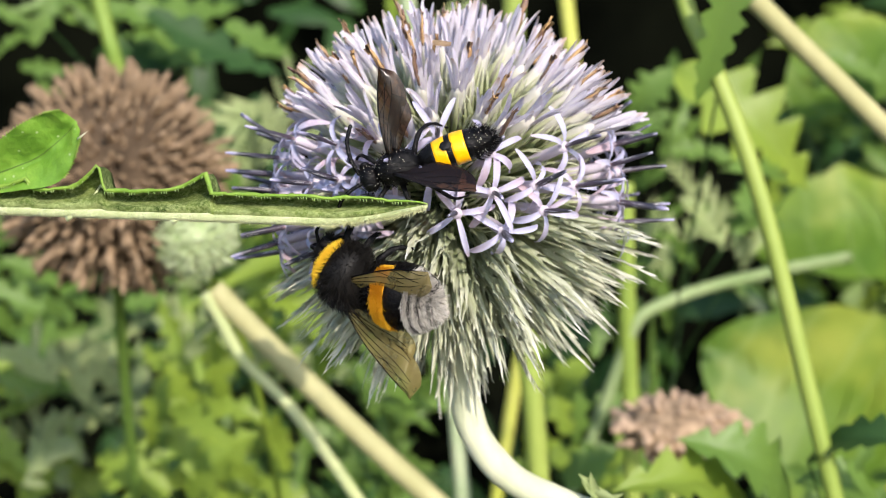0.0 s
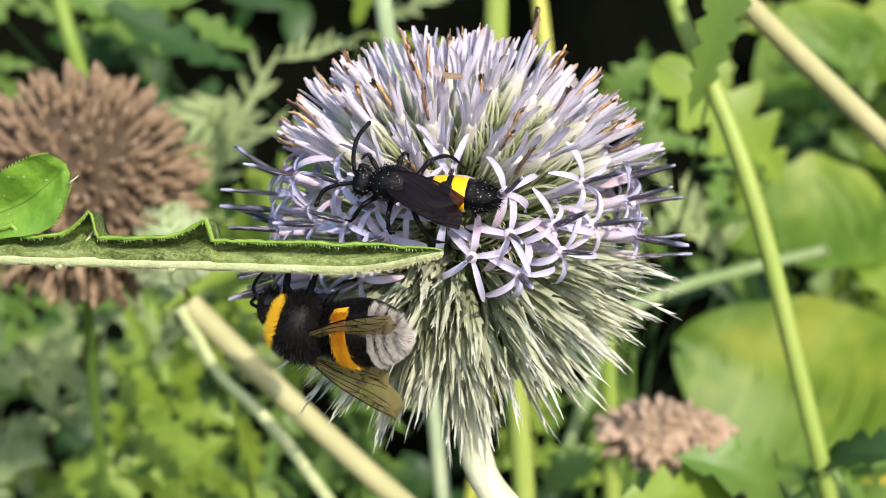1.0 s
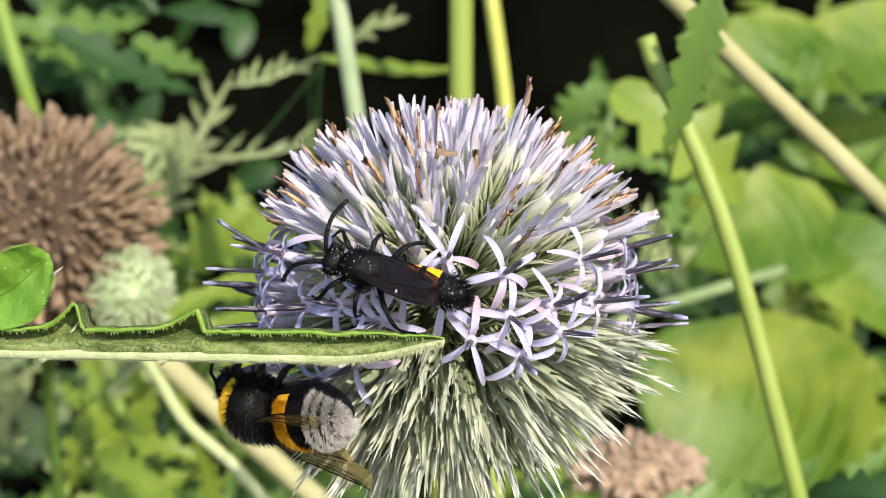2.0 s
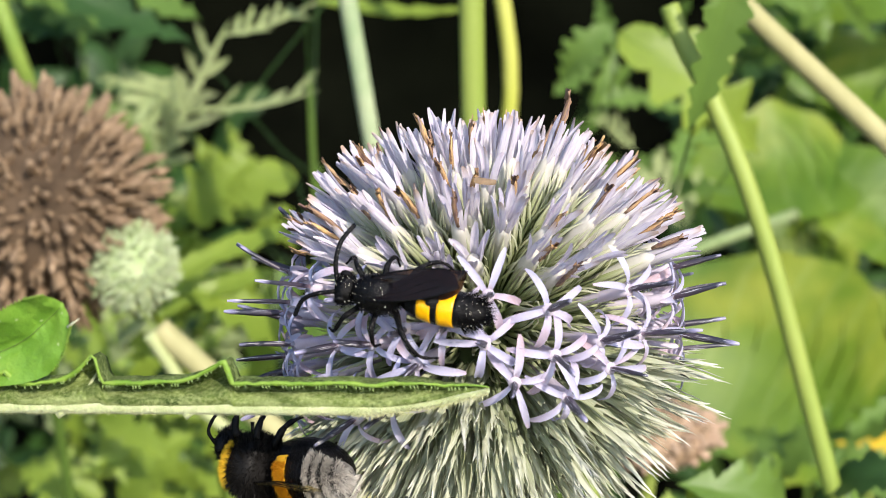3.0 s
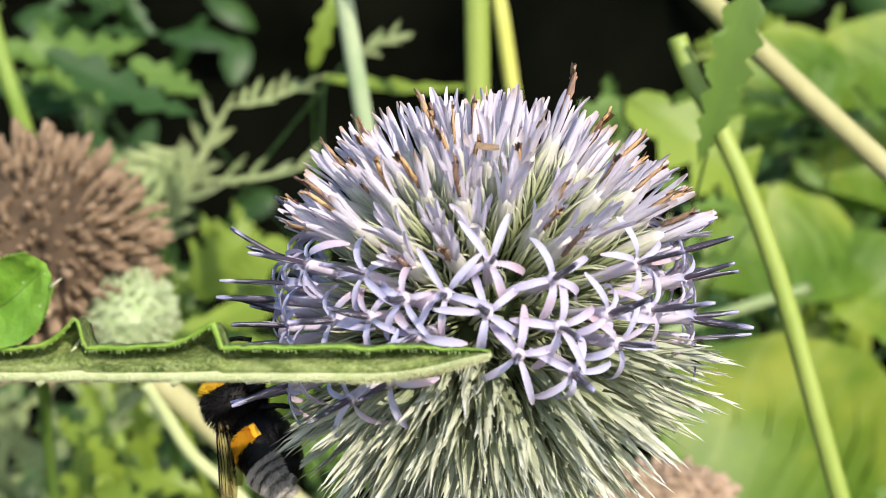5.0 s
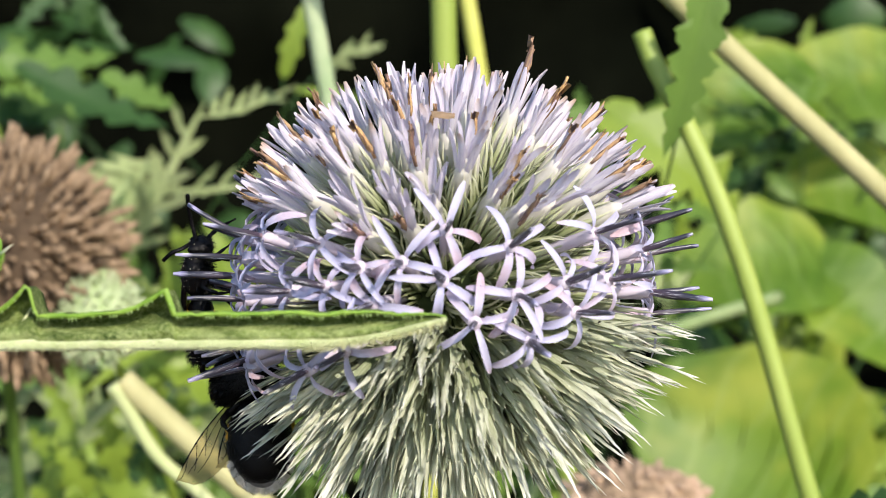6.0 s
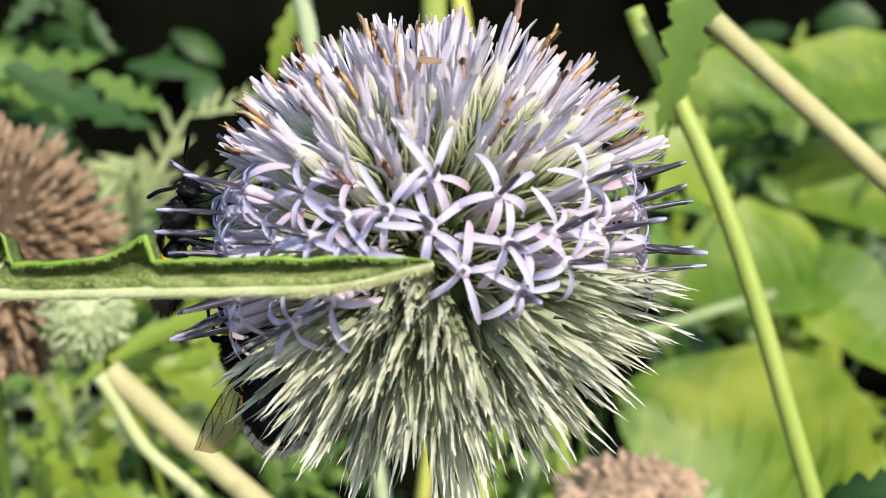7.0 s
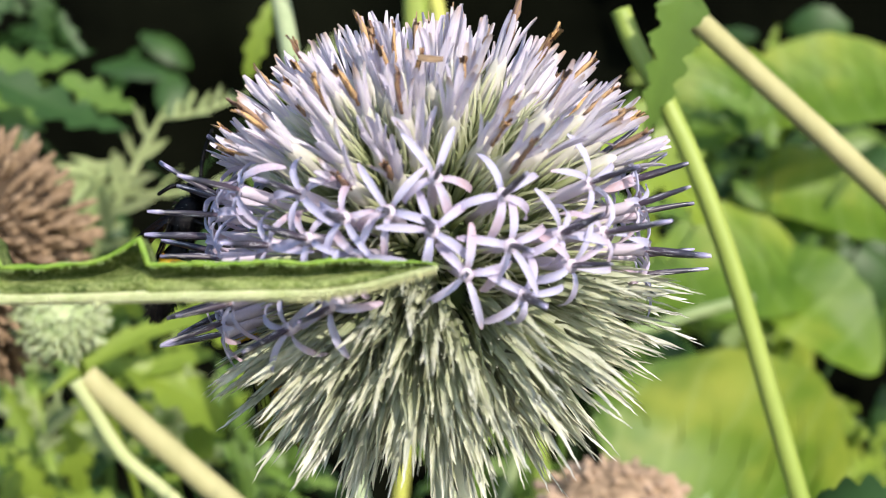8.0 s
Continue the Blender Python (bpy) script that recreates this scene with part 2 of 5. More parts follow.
M_TAIL_SKIN = material("tail_skin", tone((0.10, 0.095, 0.09), (0.20, 0.19, 0.18), 900), 0.8, 0.2)
M_POLLEN = material("pollen", tone((0.72, 0.68, 0.52), (0.84, 0.80, 0.68), 3000), 0.7, 0.2)
M_LEG_PALE = material("leg_brown", tone((0.10, 0.06, 0.035), (0.22, 0.14, 0.09), 800), 0.5, 0.4)


def wing_material(name, tint, share, through_tint):
    m = bpy.data.materials.new(name)
    m.use_nodes = True
    tree = m.node_tree
    p = tree.nodes["Principled BSDF"]
    tree.links.new(tone(tint, tuple(c * 1.7 for c in tint), 350)(tree), p.inputs["Base Color"])
    p.inputs["Roughness"].default_value = 0.25
    p.inputs["Specular IOR Level"].default_value = 0.35
    t = tree.nodes.new("ShaderNodeBsdfTransparent")
    t.inputs["Color"].default_value = (*through_tint, 1)
    mix = tree.nodes.new("ShaderNodeMixShader")
    mix.inputs[0].default_value = share
    tree.links.new(t.outputs[0], mix.inputs[1])
    tree.links.new(p.outputs[0], mix.inputs[2])
    tree.links.new(mix.outputs[0], tree.nodes["Material Output"].inputs["Surface"])
    return m


M_WING_CLEAR = wing_material("clear_wing", (0.19, 0.155, 0.06), 0.62, (0.86, 0.78, 0.55))
M_WING_SMOKY = wing_material("smoky_wing", (0.006, 0.003, 0.002), 0.87, (0.62, 0.32, 0.12))


# ---- mesh helpers ----
def mm(x, y, z):
    """A place from millimetres about the flower head's centre."""
    return Vector((x / 1000, y / 1000, H + z / 1000))


class Geo:
    """Collects vertices and faces of one mesh; lengths in millimetres."""

    def __init__(self):
        self.v, self.f, self.k = [], [], []

    def add(self, verts, faces, kind=0):
        n = len(self.v)
        self.v += [(p[0] / 1000, p[1] / 1000, p[2] / 1000) for p in verts]
        self.f += [tuple(n + i for i in q) for q in faces]
        self.k += [kind] * len(faces)
        return self

    def tube(self, path, radii, sides=8, kind=0, squash=1.0):
        path = [Vector(p) for p in path]
        verts, faces = [], []
        ref = Vector((0, 0, 1)) if abs((path[-1] - path[0]).normalized().z) < 0.9 else Vector((0, 1, 0))
        for i, p in enumerate(path):
            d = (path[min(i + 1, len(path) - 1)] - path[max(i - 1, 0)]).normalized()
            a = d.cross(ref).normalized()
            b = a.cross(d)
            for s in range(sides):
                w = 2 * math.pi * s / sides
                verts.append(p + (a * math.cos(w) + b * math.sin(w) * squash) * radii[i])
        for i in range(len(path) - 1):
            for s in range(sides):
                t = (s + 1) % sides
                faces.append((i * sides + s, i * sides + t, (i + 1) * sides + t, (i + 1) * sides + s))
        faces.append(tuple(range(sides))[::-1])
        faces.append(tuple((len(path) - 1) * sides + s for s in range(sides)))
        return self.add(verts, faces, kind)

    def blade(self, path, widths, side, cup=0.25, kind=0):
        """A thin leaf-like strip with a raised middle along path; side: the way of its width."""
        path = [Vector(p) for p in path]
        verts, faces = [], []
        for i, p in enumerate(path):
            d = (path[min(i + 1, len(path) - 1)] - path[max(i - 1, 0)]).normalized()
            s = (Vector(side) - d * d.dot(Vector(side))).normalized()
            up = s.cross(d)
            w = widths[i] / 2
            verts += [p - s * w + up * (w * cup), p - up * (w * cup), p + s * w + up * (w * cup)]
        for i in range(len(path) - 1):
            a, b = 3 * i, 3 * i + 3
            faces += [(a, a + 1, b + 1, b), (a + 1, a + 2, b + 2, b + 1)]
        return self.add(verts, faces, kind)

    def ball(self, centre, semi, rings=10, sides=16, lo=-1.0, hi=1.0, kind=0, wave=0.0):
        """An ellipsoid along x, or the slice of it between lo and hi of its half-length."""
        verts, faces = [], []
        for i in range(rings + 1):
            u = lo + (hi - lo) * i / rings
            r = math.sqrt(max(1 - u * u, 0.0004))
            for s in range(sides):
                w = 2 * math.pi * s / sides
                j = 1 + wave * math.sin(3 * w + 5 * u)
                verts.append((centre[0] + semi[0] * u, centre[1] + semi[1] * r * math.cos(w) * j, centre[2] + semi[2] * r * math.sin(w) * j))
        for i in range(rings):
            for s in range(sides):
                t = (s + 1) % sides
                faces.append((i * sides + s, i * sides + t, (i + 1) * sides + t, (i + 1) * sides + s))
        faces.append(tuple(range(sides))[::-1])
        faces.append(tuple(rings * sides + s for s in range(sides)))
        return self.add(verts, faces, kind)

    def fur(self, rng, centre, semi, lo, hi, count, length, lean=0.8, thick=0.07, kind=0, under=3.2):
        """Hairs on an ellipsoid's slice, swept towards its tail; under: how far they reach below its flanks."""
        verts, faces = [], []
        for _ in range(count):
            u = max(-1.0, min(1.0, rng.uniform(lo, hi) + rng.gauss(0, 0.02)))
            w = rng.uniform(-under, math.pi + under)
            r = math.sqrt(max(1 - u * u, 0.001))
            p = Vector((centre[0] + semi[0] * u, centre[1] + semi[1] * r * math.cos(w), centre[2] + semi[2] * r * math.sin(w)))
            n = Vector((u / semi[0], r * math.cos(w) / semi[1], r * math.sin(w) / semi[2])).normalized()
            d = (n + Vector((-lean * rng.uniform(0.3, 1.2), rng.gauss(0, 0.25), rng.gauss(0, 0.25)))).normalized()
            s = d.cross(Vector((rng.gauss(0, 1), rng.gauss(0, 1), rng.gauss(0, 1)))).normalized() * thick
            ln = length * rng.uniform(0.5, 1.15)
            k = len(verts)
            mid = p + d * ln * 0.55
            verts += [p - s, p + s, mid + s * 0.7, mid - s * 0.7, p + d * ln + Vector((-0.12 * ln, 0, 0))]
            faces += [(k, k + 1, k + 2, k + 3), (k + 3, k + 2, k + 4)]
        return self.add(verts, faces, kind)

    def mesh(self, name, materials, smooth=True):
        me = bpy.data.meshes.new(name)
        me.from_pydata(self.v, [], self.f)
        for m in materials if isinstance(materials, (list, tuple)) else [materials]:
            me.materials.append(m)
        me.polygons.foreach_set("material_index", self.k)
        me.polygons.foreach_set("use_smooth", [smooth] * len(self.f))
        me.update()
        return me


def part(name, geo, mat, parent, label="", m=None, kind=""):
    """One mesh object under a thing or a part; geo is a Geo or a ready mesh."""
    me = geo.mesh(name, mat) if isinstance(geo, Geo) else geo
    ob = new(name, me)
    ob.parent = parent
    if m is not None:
        ob.matrix_basis = m
    return tagged(ob, label=label, kind=kind)


def thing(name, label, category, m=None, group="", kind=""):
    ob = new(name)
    ob.empty_display_size = 0.005
    if m is not None:
        ob.matrix_basis = m
    return tagged(ob, label, category, group, kind)


def aim(origin, way, roll=0.0, up=(0, 0, 1)):
    """A pose at origin whose x axis points along way."""
    x = Vector(way).normalized()
    u = Vector(up)
    if abs(x.dot(u)) > 0.97:
        u = Vector((0, 1, 0))
    y = u.cross(x).normalized()
    z = x.cross(y)
    return Matrix.Translation(origin) @ Matrix((x, y, z)).transposed().to_4x4() @ Matrix.Rotation(roll, 4, "X")


def bent(points, steps=24):
    """A smooth line through a few points, without overshoot where they lie unevenly."""
    pts = [Vector(p) for p in points]
    gaps = [max((b - a).length, 1e-6) for a, b in zip(pts, pts[1:])]
    slopes = [(b - a) / g for a, b, g in zip(pts, pts[1:], gaps)]
    ways = [slopes[0]] + [(slopes[i] * gaps[i + 1] + slopes[i + 1] * gaps[i]) / (gaps[i] + gaps[i + 1]) for i in range(len(slopes) - 1)] + [slopes[-1]]
    out, spans = [], len(slopes)
    for i in range(steps + 1):
        g = min(i / steps * spans, spans - 1e-6)
        k = int(g)
        t = g - k
        a, b, m, n = pts[k], pts[k + 1], ways[k] * gaps[k], ways[k + 1] * gaps[k]
        out.append(a * (2 * t ** 3 - 3 * t * t + 1) + m * (t ** 3 - 2 * t * t + t) + b * (3 * t * t - 2 * t ** 3) + n * (t ** 3 - t * t))
    return out


# ---- large structure ----
def ground():
    geo, n, rng = Geo(), 60, random.Random(4)
    spots = [0.0] + [0.06 * 1.2 ** i for i in range(n)]
    line = sorted({-s for s in spots} | set(spots))
    verts = [(x * 1000, (y + 0.2) * 1000, 18 * noise.noise((x * 2, y * 2, 0)) if abs(x) + abs(y) < 6 else 0) for y in line for x in line]
    k = len(line)
    faces = [(j * k + i, j * k + i + 1, (j + 1) * k + i + 1, (j + 1) * k + i) for j in range(k - 1) for i in range(k - 1)]
    ob = new("ground", geo.add(verts, faces).mesh("ground", M_SOIL))
    tagged(ob, "dark bare garden soil under the plants", "ground", kind="structure")


def hedge_shade():
    """Closes the view inside the dense hedge; near-black colour stands in for deep shade."""
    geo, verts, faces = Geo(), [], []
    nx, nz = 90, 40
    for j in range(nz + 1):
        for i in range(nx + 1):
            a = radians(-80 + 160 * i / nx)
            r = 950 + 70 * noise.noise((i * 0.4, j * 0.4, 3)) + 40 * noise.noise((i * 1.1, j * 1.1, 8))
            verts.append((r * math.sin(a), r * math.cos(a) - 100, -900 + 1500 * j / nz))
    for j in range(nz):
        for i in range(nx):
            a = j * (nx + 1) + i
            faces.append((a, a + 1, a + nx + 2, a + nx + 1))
    ob = new("backdrop", geo.add(verts, faces).mesh("backdrop", M_PAINTED_SHADE))
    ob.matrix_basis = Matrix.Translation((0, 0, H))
    tagged(ob, "near-black sheet painted as the shade inside a dense hedge", "hedge", kind="structure")


ground()
hedge_shade()


# ---- flower head in the middle ----
AXIS = Vector((-0.09, -0.02, 1)).normalized()
rng = random.Random(11)


def petal_mesh(length, width, flare, bend, twist):
    """A petal that rises along x and turns over sideways; flare in degrees from the tube's axis."""
    path, p, a = [], Vector((0, 0, 0)), radians(flare * 0.35)
    n = 7
    for i in range(n + 1):
        path.append(p.copy())
        a += radians((flare * 0.65 + bend) / n) * (1.6 if i < 3 else 0.7)
        p = p + Vector((math.cos(a), 0, math.sin(a))) * (length / n)
    widths = [width * w for w in (0.62, 0.74, 0.90, 1.0, 1.0, 0.92, 0.74, 0.30)]
    return Geo().blade(path, widths, (0, 1, twist), 0.3).mesh("petal", M_PETAL)


def erect_mesh(length, width, flare, bend, curl):
    """A narrow pointed petal that stands up along x and leans out at its tip."""
    path, p, a, n = [], Vector((0, 0, 0)), radians(flare), 8
    for i in range(n + 1):
        path.append(p.copy())
        a += radians(bend / n) * (0.4 if i < 4 else 1.6)
        p = p + Vector((math.cos(a), curl * (i / n) ** 2 * 0.25, math.sin(a))) * (length / n)
    widths = [width * w for w in (0.62, 0.86, 0.96, 1.0, 1.0, 0.98, 0.92, 0.78, 0.38)]
    return Geo().blade(path, widths, (0, 1, 0), 0.45).mesh("petal", M_SPENT)


def stamen_mesh(length, r, bend):
    n = 8
    path = [(length * i / n, 0, bend * (i / n) ** 2) for i in range(n + 1)]
    radii = [r * w for w in (0.7, 1.0, 1.12, 1.15, 1.12, 1.0, 0.85, 0.8, 0.45)]
    geo = Geo().tube(path, radii, 8)
    geo.v = [(x, y * (1.18 if k % 2 else 0.85), z * (1.18 if k % 2 else 0.85)) for k, (x, y, z) in enumerate(geo.v)]
    return geo.mesh("stamen_column", M_STAMEN)


def wither_mesh(length, r, bend, r2):
    n = 6
    path = [(length * i / n, bend * math.sin(i * 1.7) * 0.2, bend * (i / n) ** 2) for i in range(n + 1)]
    radii = [r * w for w in (0.5, 0.8, 1.1, 0.95, 1.0, 0.85, 0.6)]
    radii = [k * r2.uniform(0.85, 1.15) for k in radii[:-1]] + [radii[-1] * 0.5]
    geo = Geo().tube(path, radii, 8)
    for _ in range(4):
        a, x0 = r2.uniform(0, 6.28), length * r2.uniform(0.75, 0.98)
        geo.tube([(x0, r * 0.4 * math.cos(a), bend + r * 0.4 * math.sin(a)), (x0 + r2.uniform(0.5, 1.1), r * 1.3 * math.cos(a), bend + r * 1.3 * math.sin(a))], [0.09, 0.03], 4)
    geo.v = [(x, y * (1.3 if k % 2 else 0.8) + r2.gauss(0, 0.00004), z * (1.3 if k % 2 else 0.8) + r2.gauss(0, 0.00004)) for k, (x, y, z) in enumerate(geo.v)]
    return geo.mesh("stamen_column", M_WITHER)


def scales_mesh(r2, top, spread, slim, count, mat, splay=0.0):
    """Narrow pointed scales round a floret's axis, from the core outwards."""
    geo = Geo()
    for i in range(count):
        w = 2 * math.pi * (i * 0.382 + r2.uniform(-0.05, 0.05))
        ca, sa = math.cos(w), math.sin(w)
        tip = top * r2.uniform(0.80, 1.0) if i % 3 else top
        out = spread * r2.uniform(0.7, 1.15)
        end = splay * r2.uniform(-0.6, 1.3)
        lo = 7.0
        pts = []
        for g, o in ((0.0, 0.35), (0.35, 0.8), (0.62, 1.0), (0.82, 0.8), (0.93, 0.5), (1.0, 0.3)):
            q = out * o + (end * max(g - 0.7, 0) / 0.3)
            x = lo + (tip - lo) * g
            pts.append((x, q * ca, q * sa))
        geo.blade(pts, [slim * k for k in (0.6, 0.95, 1.0, 0.7, 0.36, 0.04)], (0, -sa, ca), -0.45)
    return geo.mesh("involucre", mat)


def bract_mesh(r2, inner):
    """One narrow pointed bract of a bud with a ragged edge; it lies off the x axis towards z."""
    if inner:
        tip, out, slim, end = r2.uniform(21.0, 24.6), r2.uniform(0.35, 0.9), r2.uniform(0.62, 0.9), r2.uniform(-0.9, 0.9)
    else:
        tip, out, slim, end = r2.uniform(15.0, 21.5), r2.uniform(1.0, 1.7), r2.uniform(0.8, 1.15), r2.choice((r2.uniform(-2.0, -0.4), r2.uniform(-1.0, 1.2), r2.uniform(1.0, 2.6)))
    start = max(tip - r2.uniform(9, 14), 6.5)
    bow, n = r2.gauss(0, 0.55), 20
    verts, faces = [], []
    for i in range(n + 1):
        g = i / n
        o = 0.45 + 0.55 * math.sin(min(g / 0.62, 1) * 1.57) - 0.3 * max(g - 0.62, 0)
        x = start + (tip - start) * g
        y, z = bow * g * g + r2.gauss(0, 0.03), out * o + end * max(g - 0.6, 0) + r2.gauss(0, 0.03)
        w = 0.5 * slim * (1.0 - 0.18 * g if g < 0.5 else 0.91 * (1 - (g - 0.5) / 0.5) ** 0.9)
        edges = []
        for s in (-1, 1):
            k = r2.random()
            tooth = 0.25 < g < 0.85 and k < 0.10
            edges.append((x + (r2.uniform(0.8, 2.2) if tooth else 0), y + s * w * (r2.uniform(1.3, 2.0) if tooth else r2.uniform(0.9, 1.0)), z + 0.6 * w + (r2.uniform(0, 0.5) if tooth else 0)))
        verts += [edges[0], (x, y, z), edges[1]]
    for i in range(n):
        a, b = 3 * i, 3 * i + 3
        faces += [(a, a + 1, b + 1, b), (a + 1, a + 2, b + 2, b + 1)]
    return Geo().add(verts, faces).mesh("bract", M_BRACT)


def tube_mesh():
    return Geo().tube([(11, 0, 0), (14, 0, 0), (16.5, 0, 0), (18.0, 0, 0), (18.9, 0, 0)], [0.45, 0.52, 0.55, 0.52, 0.58], 8).mesh("floret", M_PETAL_TUBE)


def bulb_mesh(r2):
    return Geo().tube([(9, 0, 0), (11.5, 0, 0), (13.2, 0, 0), (14.6, 0, 0), (15.8, 0, 0), (16.8, 0, 0)], [0.4, 0.55, 0.78, 0.86, 0.72, 0.5], 9).mesh("floret", M_BULB)


M_PETAL_TUBE = material("corolla_tube", tone((0.60, 0.53, 0.64), (0.74, 0.68, 0.76), 400), 0.55, 0.3, thin=0.2)
M_BULB = material("corolla_bulb", tone((0.58, 0.58, 0.48), (0.74, 0.71, 0.66), 500), 0.6, 0.3, thin=0.2)

PETALS = [petal_mesh(rng.uniform(4.0, 5.0), rng.uniform(0.60, 0.82), rng.uniform(52, 80), rng.uniform(35, 100), rng.uniform(-0.4, 0.4)) for _ in range(18)]
ERECT = [erect_mesh(rng.uniform(4.1, 5.7), rng.uniform(0.52, 0.80), rng.uniform(-1, 8), rng.uniform(-10, 16), rng.uniform(-1, 1)) for _ in range(26)]
STAMENS = [stamen_mesh(rng.uniform(4.2, 6.2), rng.uniform(0.20, 0.29), rng.uniform(-0.7, 0.7)) for _ in range(8)]
WITHERED = [wither_mesh(rng.uniform(3.0, 4.9), rng.uniform(0.16, 0.26), rng.uniform(-0.6, 0.6), rng) for _ in range(9)]
BRACTS = [bract_mesh(rng, False) for _ in range(32)]
BRACTS_INNER = [bract_mesh(rng, True) for _ in range(16)]
BUD = Geo().tube([(7, 0, 0), (11, 0, 0), (14, 0, 0), (16.5, 0, 0), (18.0, 0, 0)], [0.5, 0.7, 0.7, 0.4, 0.05], 7).mesh("bud", M_BRACT)
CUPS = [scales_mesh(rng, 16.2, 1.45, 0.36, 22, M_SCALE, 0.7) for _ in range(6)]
TUBE, BULB = tube_mesh(), bulb_mesh(rng)

# open star florets whose places on the head are known, as longitude and latitude in degrees (0 is towards the camera)
STARS = [(6.0, 27.1), (23.1, 22.1), (4.6, 14.6), (-5.8, 19.2), (23.4, 10.1), (12.2, 4.1), (26.4, -1.6), (37.8, 11.6), (40.0, 3.6), (51.8, 22.3), (-30.5, 22.8), (-26.8, 12.3), (-13.3, 8.8), (-17.4, 17.7), (-38.8, 10.0), (53.0, 9.9)]


def globe_thistle():
    head = thing("globe_thistle", "pale lilac globe thistle head on a curved pale stem", "flower", Matrix.Translation((0, 0, H)))
    part("receptacle", Geo().ball((0, 0, 0), (9.5, 9.5, 9.5), 14, 20), M_CORE, head, "dark green core of the head")
    line = bent([(0, 0, -6), (0.6, 0, -16), (1.6, 0.5, -22), (2.9, 0.3, -26.8), (6.2, 0, -31.2), (12.6, 0, -34.6), (26, 3, -39), (48, 10, -52), (70, 18, -110), (80, 22, -300), (84, 25, -925)], 60)
    part("stem", Geo().tube(line, [1.75 + 0.25 * math.sin(i * 0.9) * 0.2 for i in range(61)], 16), M_STEM_PALE, head, "curved pale downy stem")
    spiny = Geo().blade(bent([(19, 0, -37), (17.6, -0.6, -34.5), (16.6, -1.2, -32.2), (16.2, -1.4, -30.2)], 8), [1.0, 1.7, 1.9, 2.1, 1.7, 1.2, 0.9, 0.5, 0.05], (1, 0.3, 0.2), 0.5)
    for x, z, dx, dz in ((17.4, -33.6, 2.6, 1.2), (16.8, -32.6, 2.4, -0.5), (17.2, -33.2, -2.0, 2.0), (16.5, -31.8, -1.6, 1.4)):
        spiny.blade([(x, -1, z), (x + dx * 0.55, -1.5, z + dz * 0.45), (x + dx, -1.7, z + dz)], [1.2, 0.7, 0.03], (0, 0.3, 1), 0.4)
    part("spiny_leaf", spiny, M_LEAF_GREY, head, "small pale spiny stem leaf")
    ways = []
    for lon, lat in STARS:
        a, b = radians(lon), radians(lat)
        ways.append((Vector((math.sin(a) * math.cos(b), -math.cos(a) * math.cos(b), math.sin(b))), "star"))
    for lon, lat in ((-67.0, 58.5), (86.0, 68.0), (63.6, 57.3)):
        a, b = radians(lon), radians(lat)
        ways.append((Vector((math.sin(a) * math.cos(b), -math.cos(a) * math.cos(b), math.sin(b))), "spent"))
    known = [w for w, _ in ways]
    tall = known[len(STARS):]

    def sown(n, gap, wanted):
        """Florets in a spiral over the head, where wanted names their kind."""
        for i in range(n):
            z = 1 - 2 * (i + 0.5) / n
            a = i * math.pi * (3 - math.sqrt(5))
            r = math.sqrt(1 - z * z)
            u = Vector((r * math.cos(a), r * math.sin(a), z))
            u = (u + Vector((rng.gauss(0, 0.022), rng.gauss(0, 0.022), rng.gauss(0, 0.022)))).normalized()
            u = Vector((0, 0, 1)).rotation_difference(AXIS) @ u
            lat = math.degrees(math.asin(u.dot(AXIS)))
            front = u.y < 0 and u.x > -0.3
            kind = "spent" if lat + 13 * max(u.x, 0) > 29 else "star" if lat > (2 if front else -7) - 10 * max(-u.x, 0) - 18 * max(u.x - 0.5, 0) else "bud"
            if lat > -76 and kind in wanted and not any(u.angle(w) < gap for w in known):
                ways.append((u, kind))

    sown(330, 0.18, ("spent",))
    sown(236, 0.225, ("star", "bud"))
    for u, kind in ways:
        m = aim((0, 0, 0), u, rng.uniform(0, 6.28))
        if kind == "bud":
            tilt = Matrix.Rotation(rng.gauss(0, 0.04), 4, "Y") @ Matrix.Rotation(rng.gauss(0, 0.04), 4, "Z")
            bud = part("bud", BUD, None, head, "", m @ tilt)
            for s in range(15):
                part("bract", rng.choice(BRACTS_INNER if s < 6 else BRACTS), None, bud, "", Matrix.Rotation(2.4 * s + rng.gauss(0, 0.2), 4, "X") @ Matrix.Scale(rng.uniform(0.93, 1.04), 4, (1, 0, 0)))
            continue
        sink = rng.uniform(-0.0009, 0.0009) + 0.0010 * min(1, abs(u.x) / 0.45) + 0.0010 * max(u.x, 0) - 0.0014 * max(u.y, 0) - 0.0004 if kind == "spent" else 0
        cup = part("floret", TUBE if kind == "star" else BULB, None, head, "", m @ Matrix.Translation((sink, 0, 0)))
        part("involucre", rng.choice(CUPS), None, cup, "", kind="stuff")
        if kind == "star":
            for s in range(5):
                pm = Matrix.Translation((0.0186, 0, 0)) @ Matrix.Rotation(2 * math.pi * s / 5 + rng.gauss(0, 0.12), 4, "X") @ Matrix.Translation((0, 0, 0.0003)) @ Matrix.Rotation(rng.gauss(0, 0.10), 4, "Y")
                part("petal", rng.choice(PETALS), None, cup, "", pm)
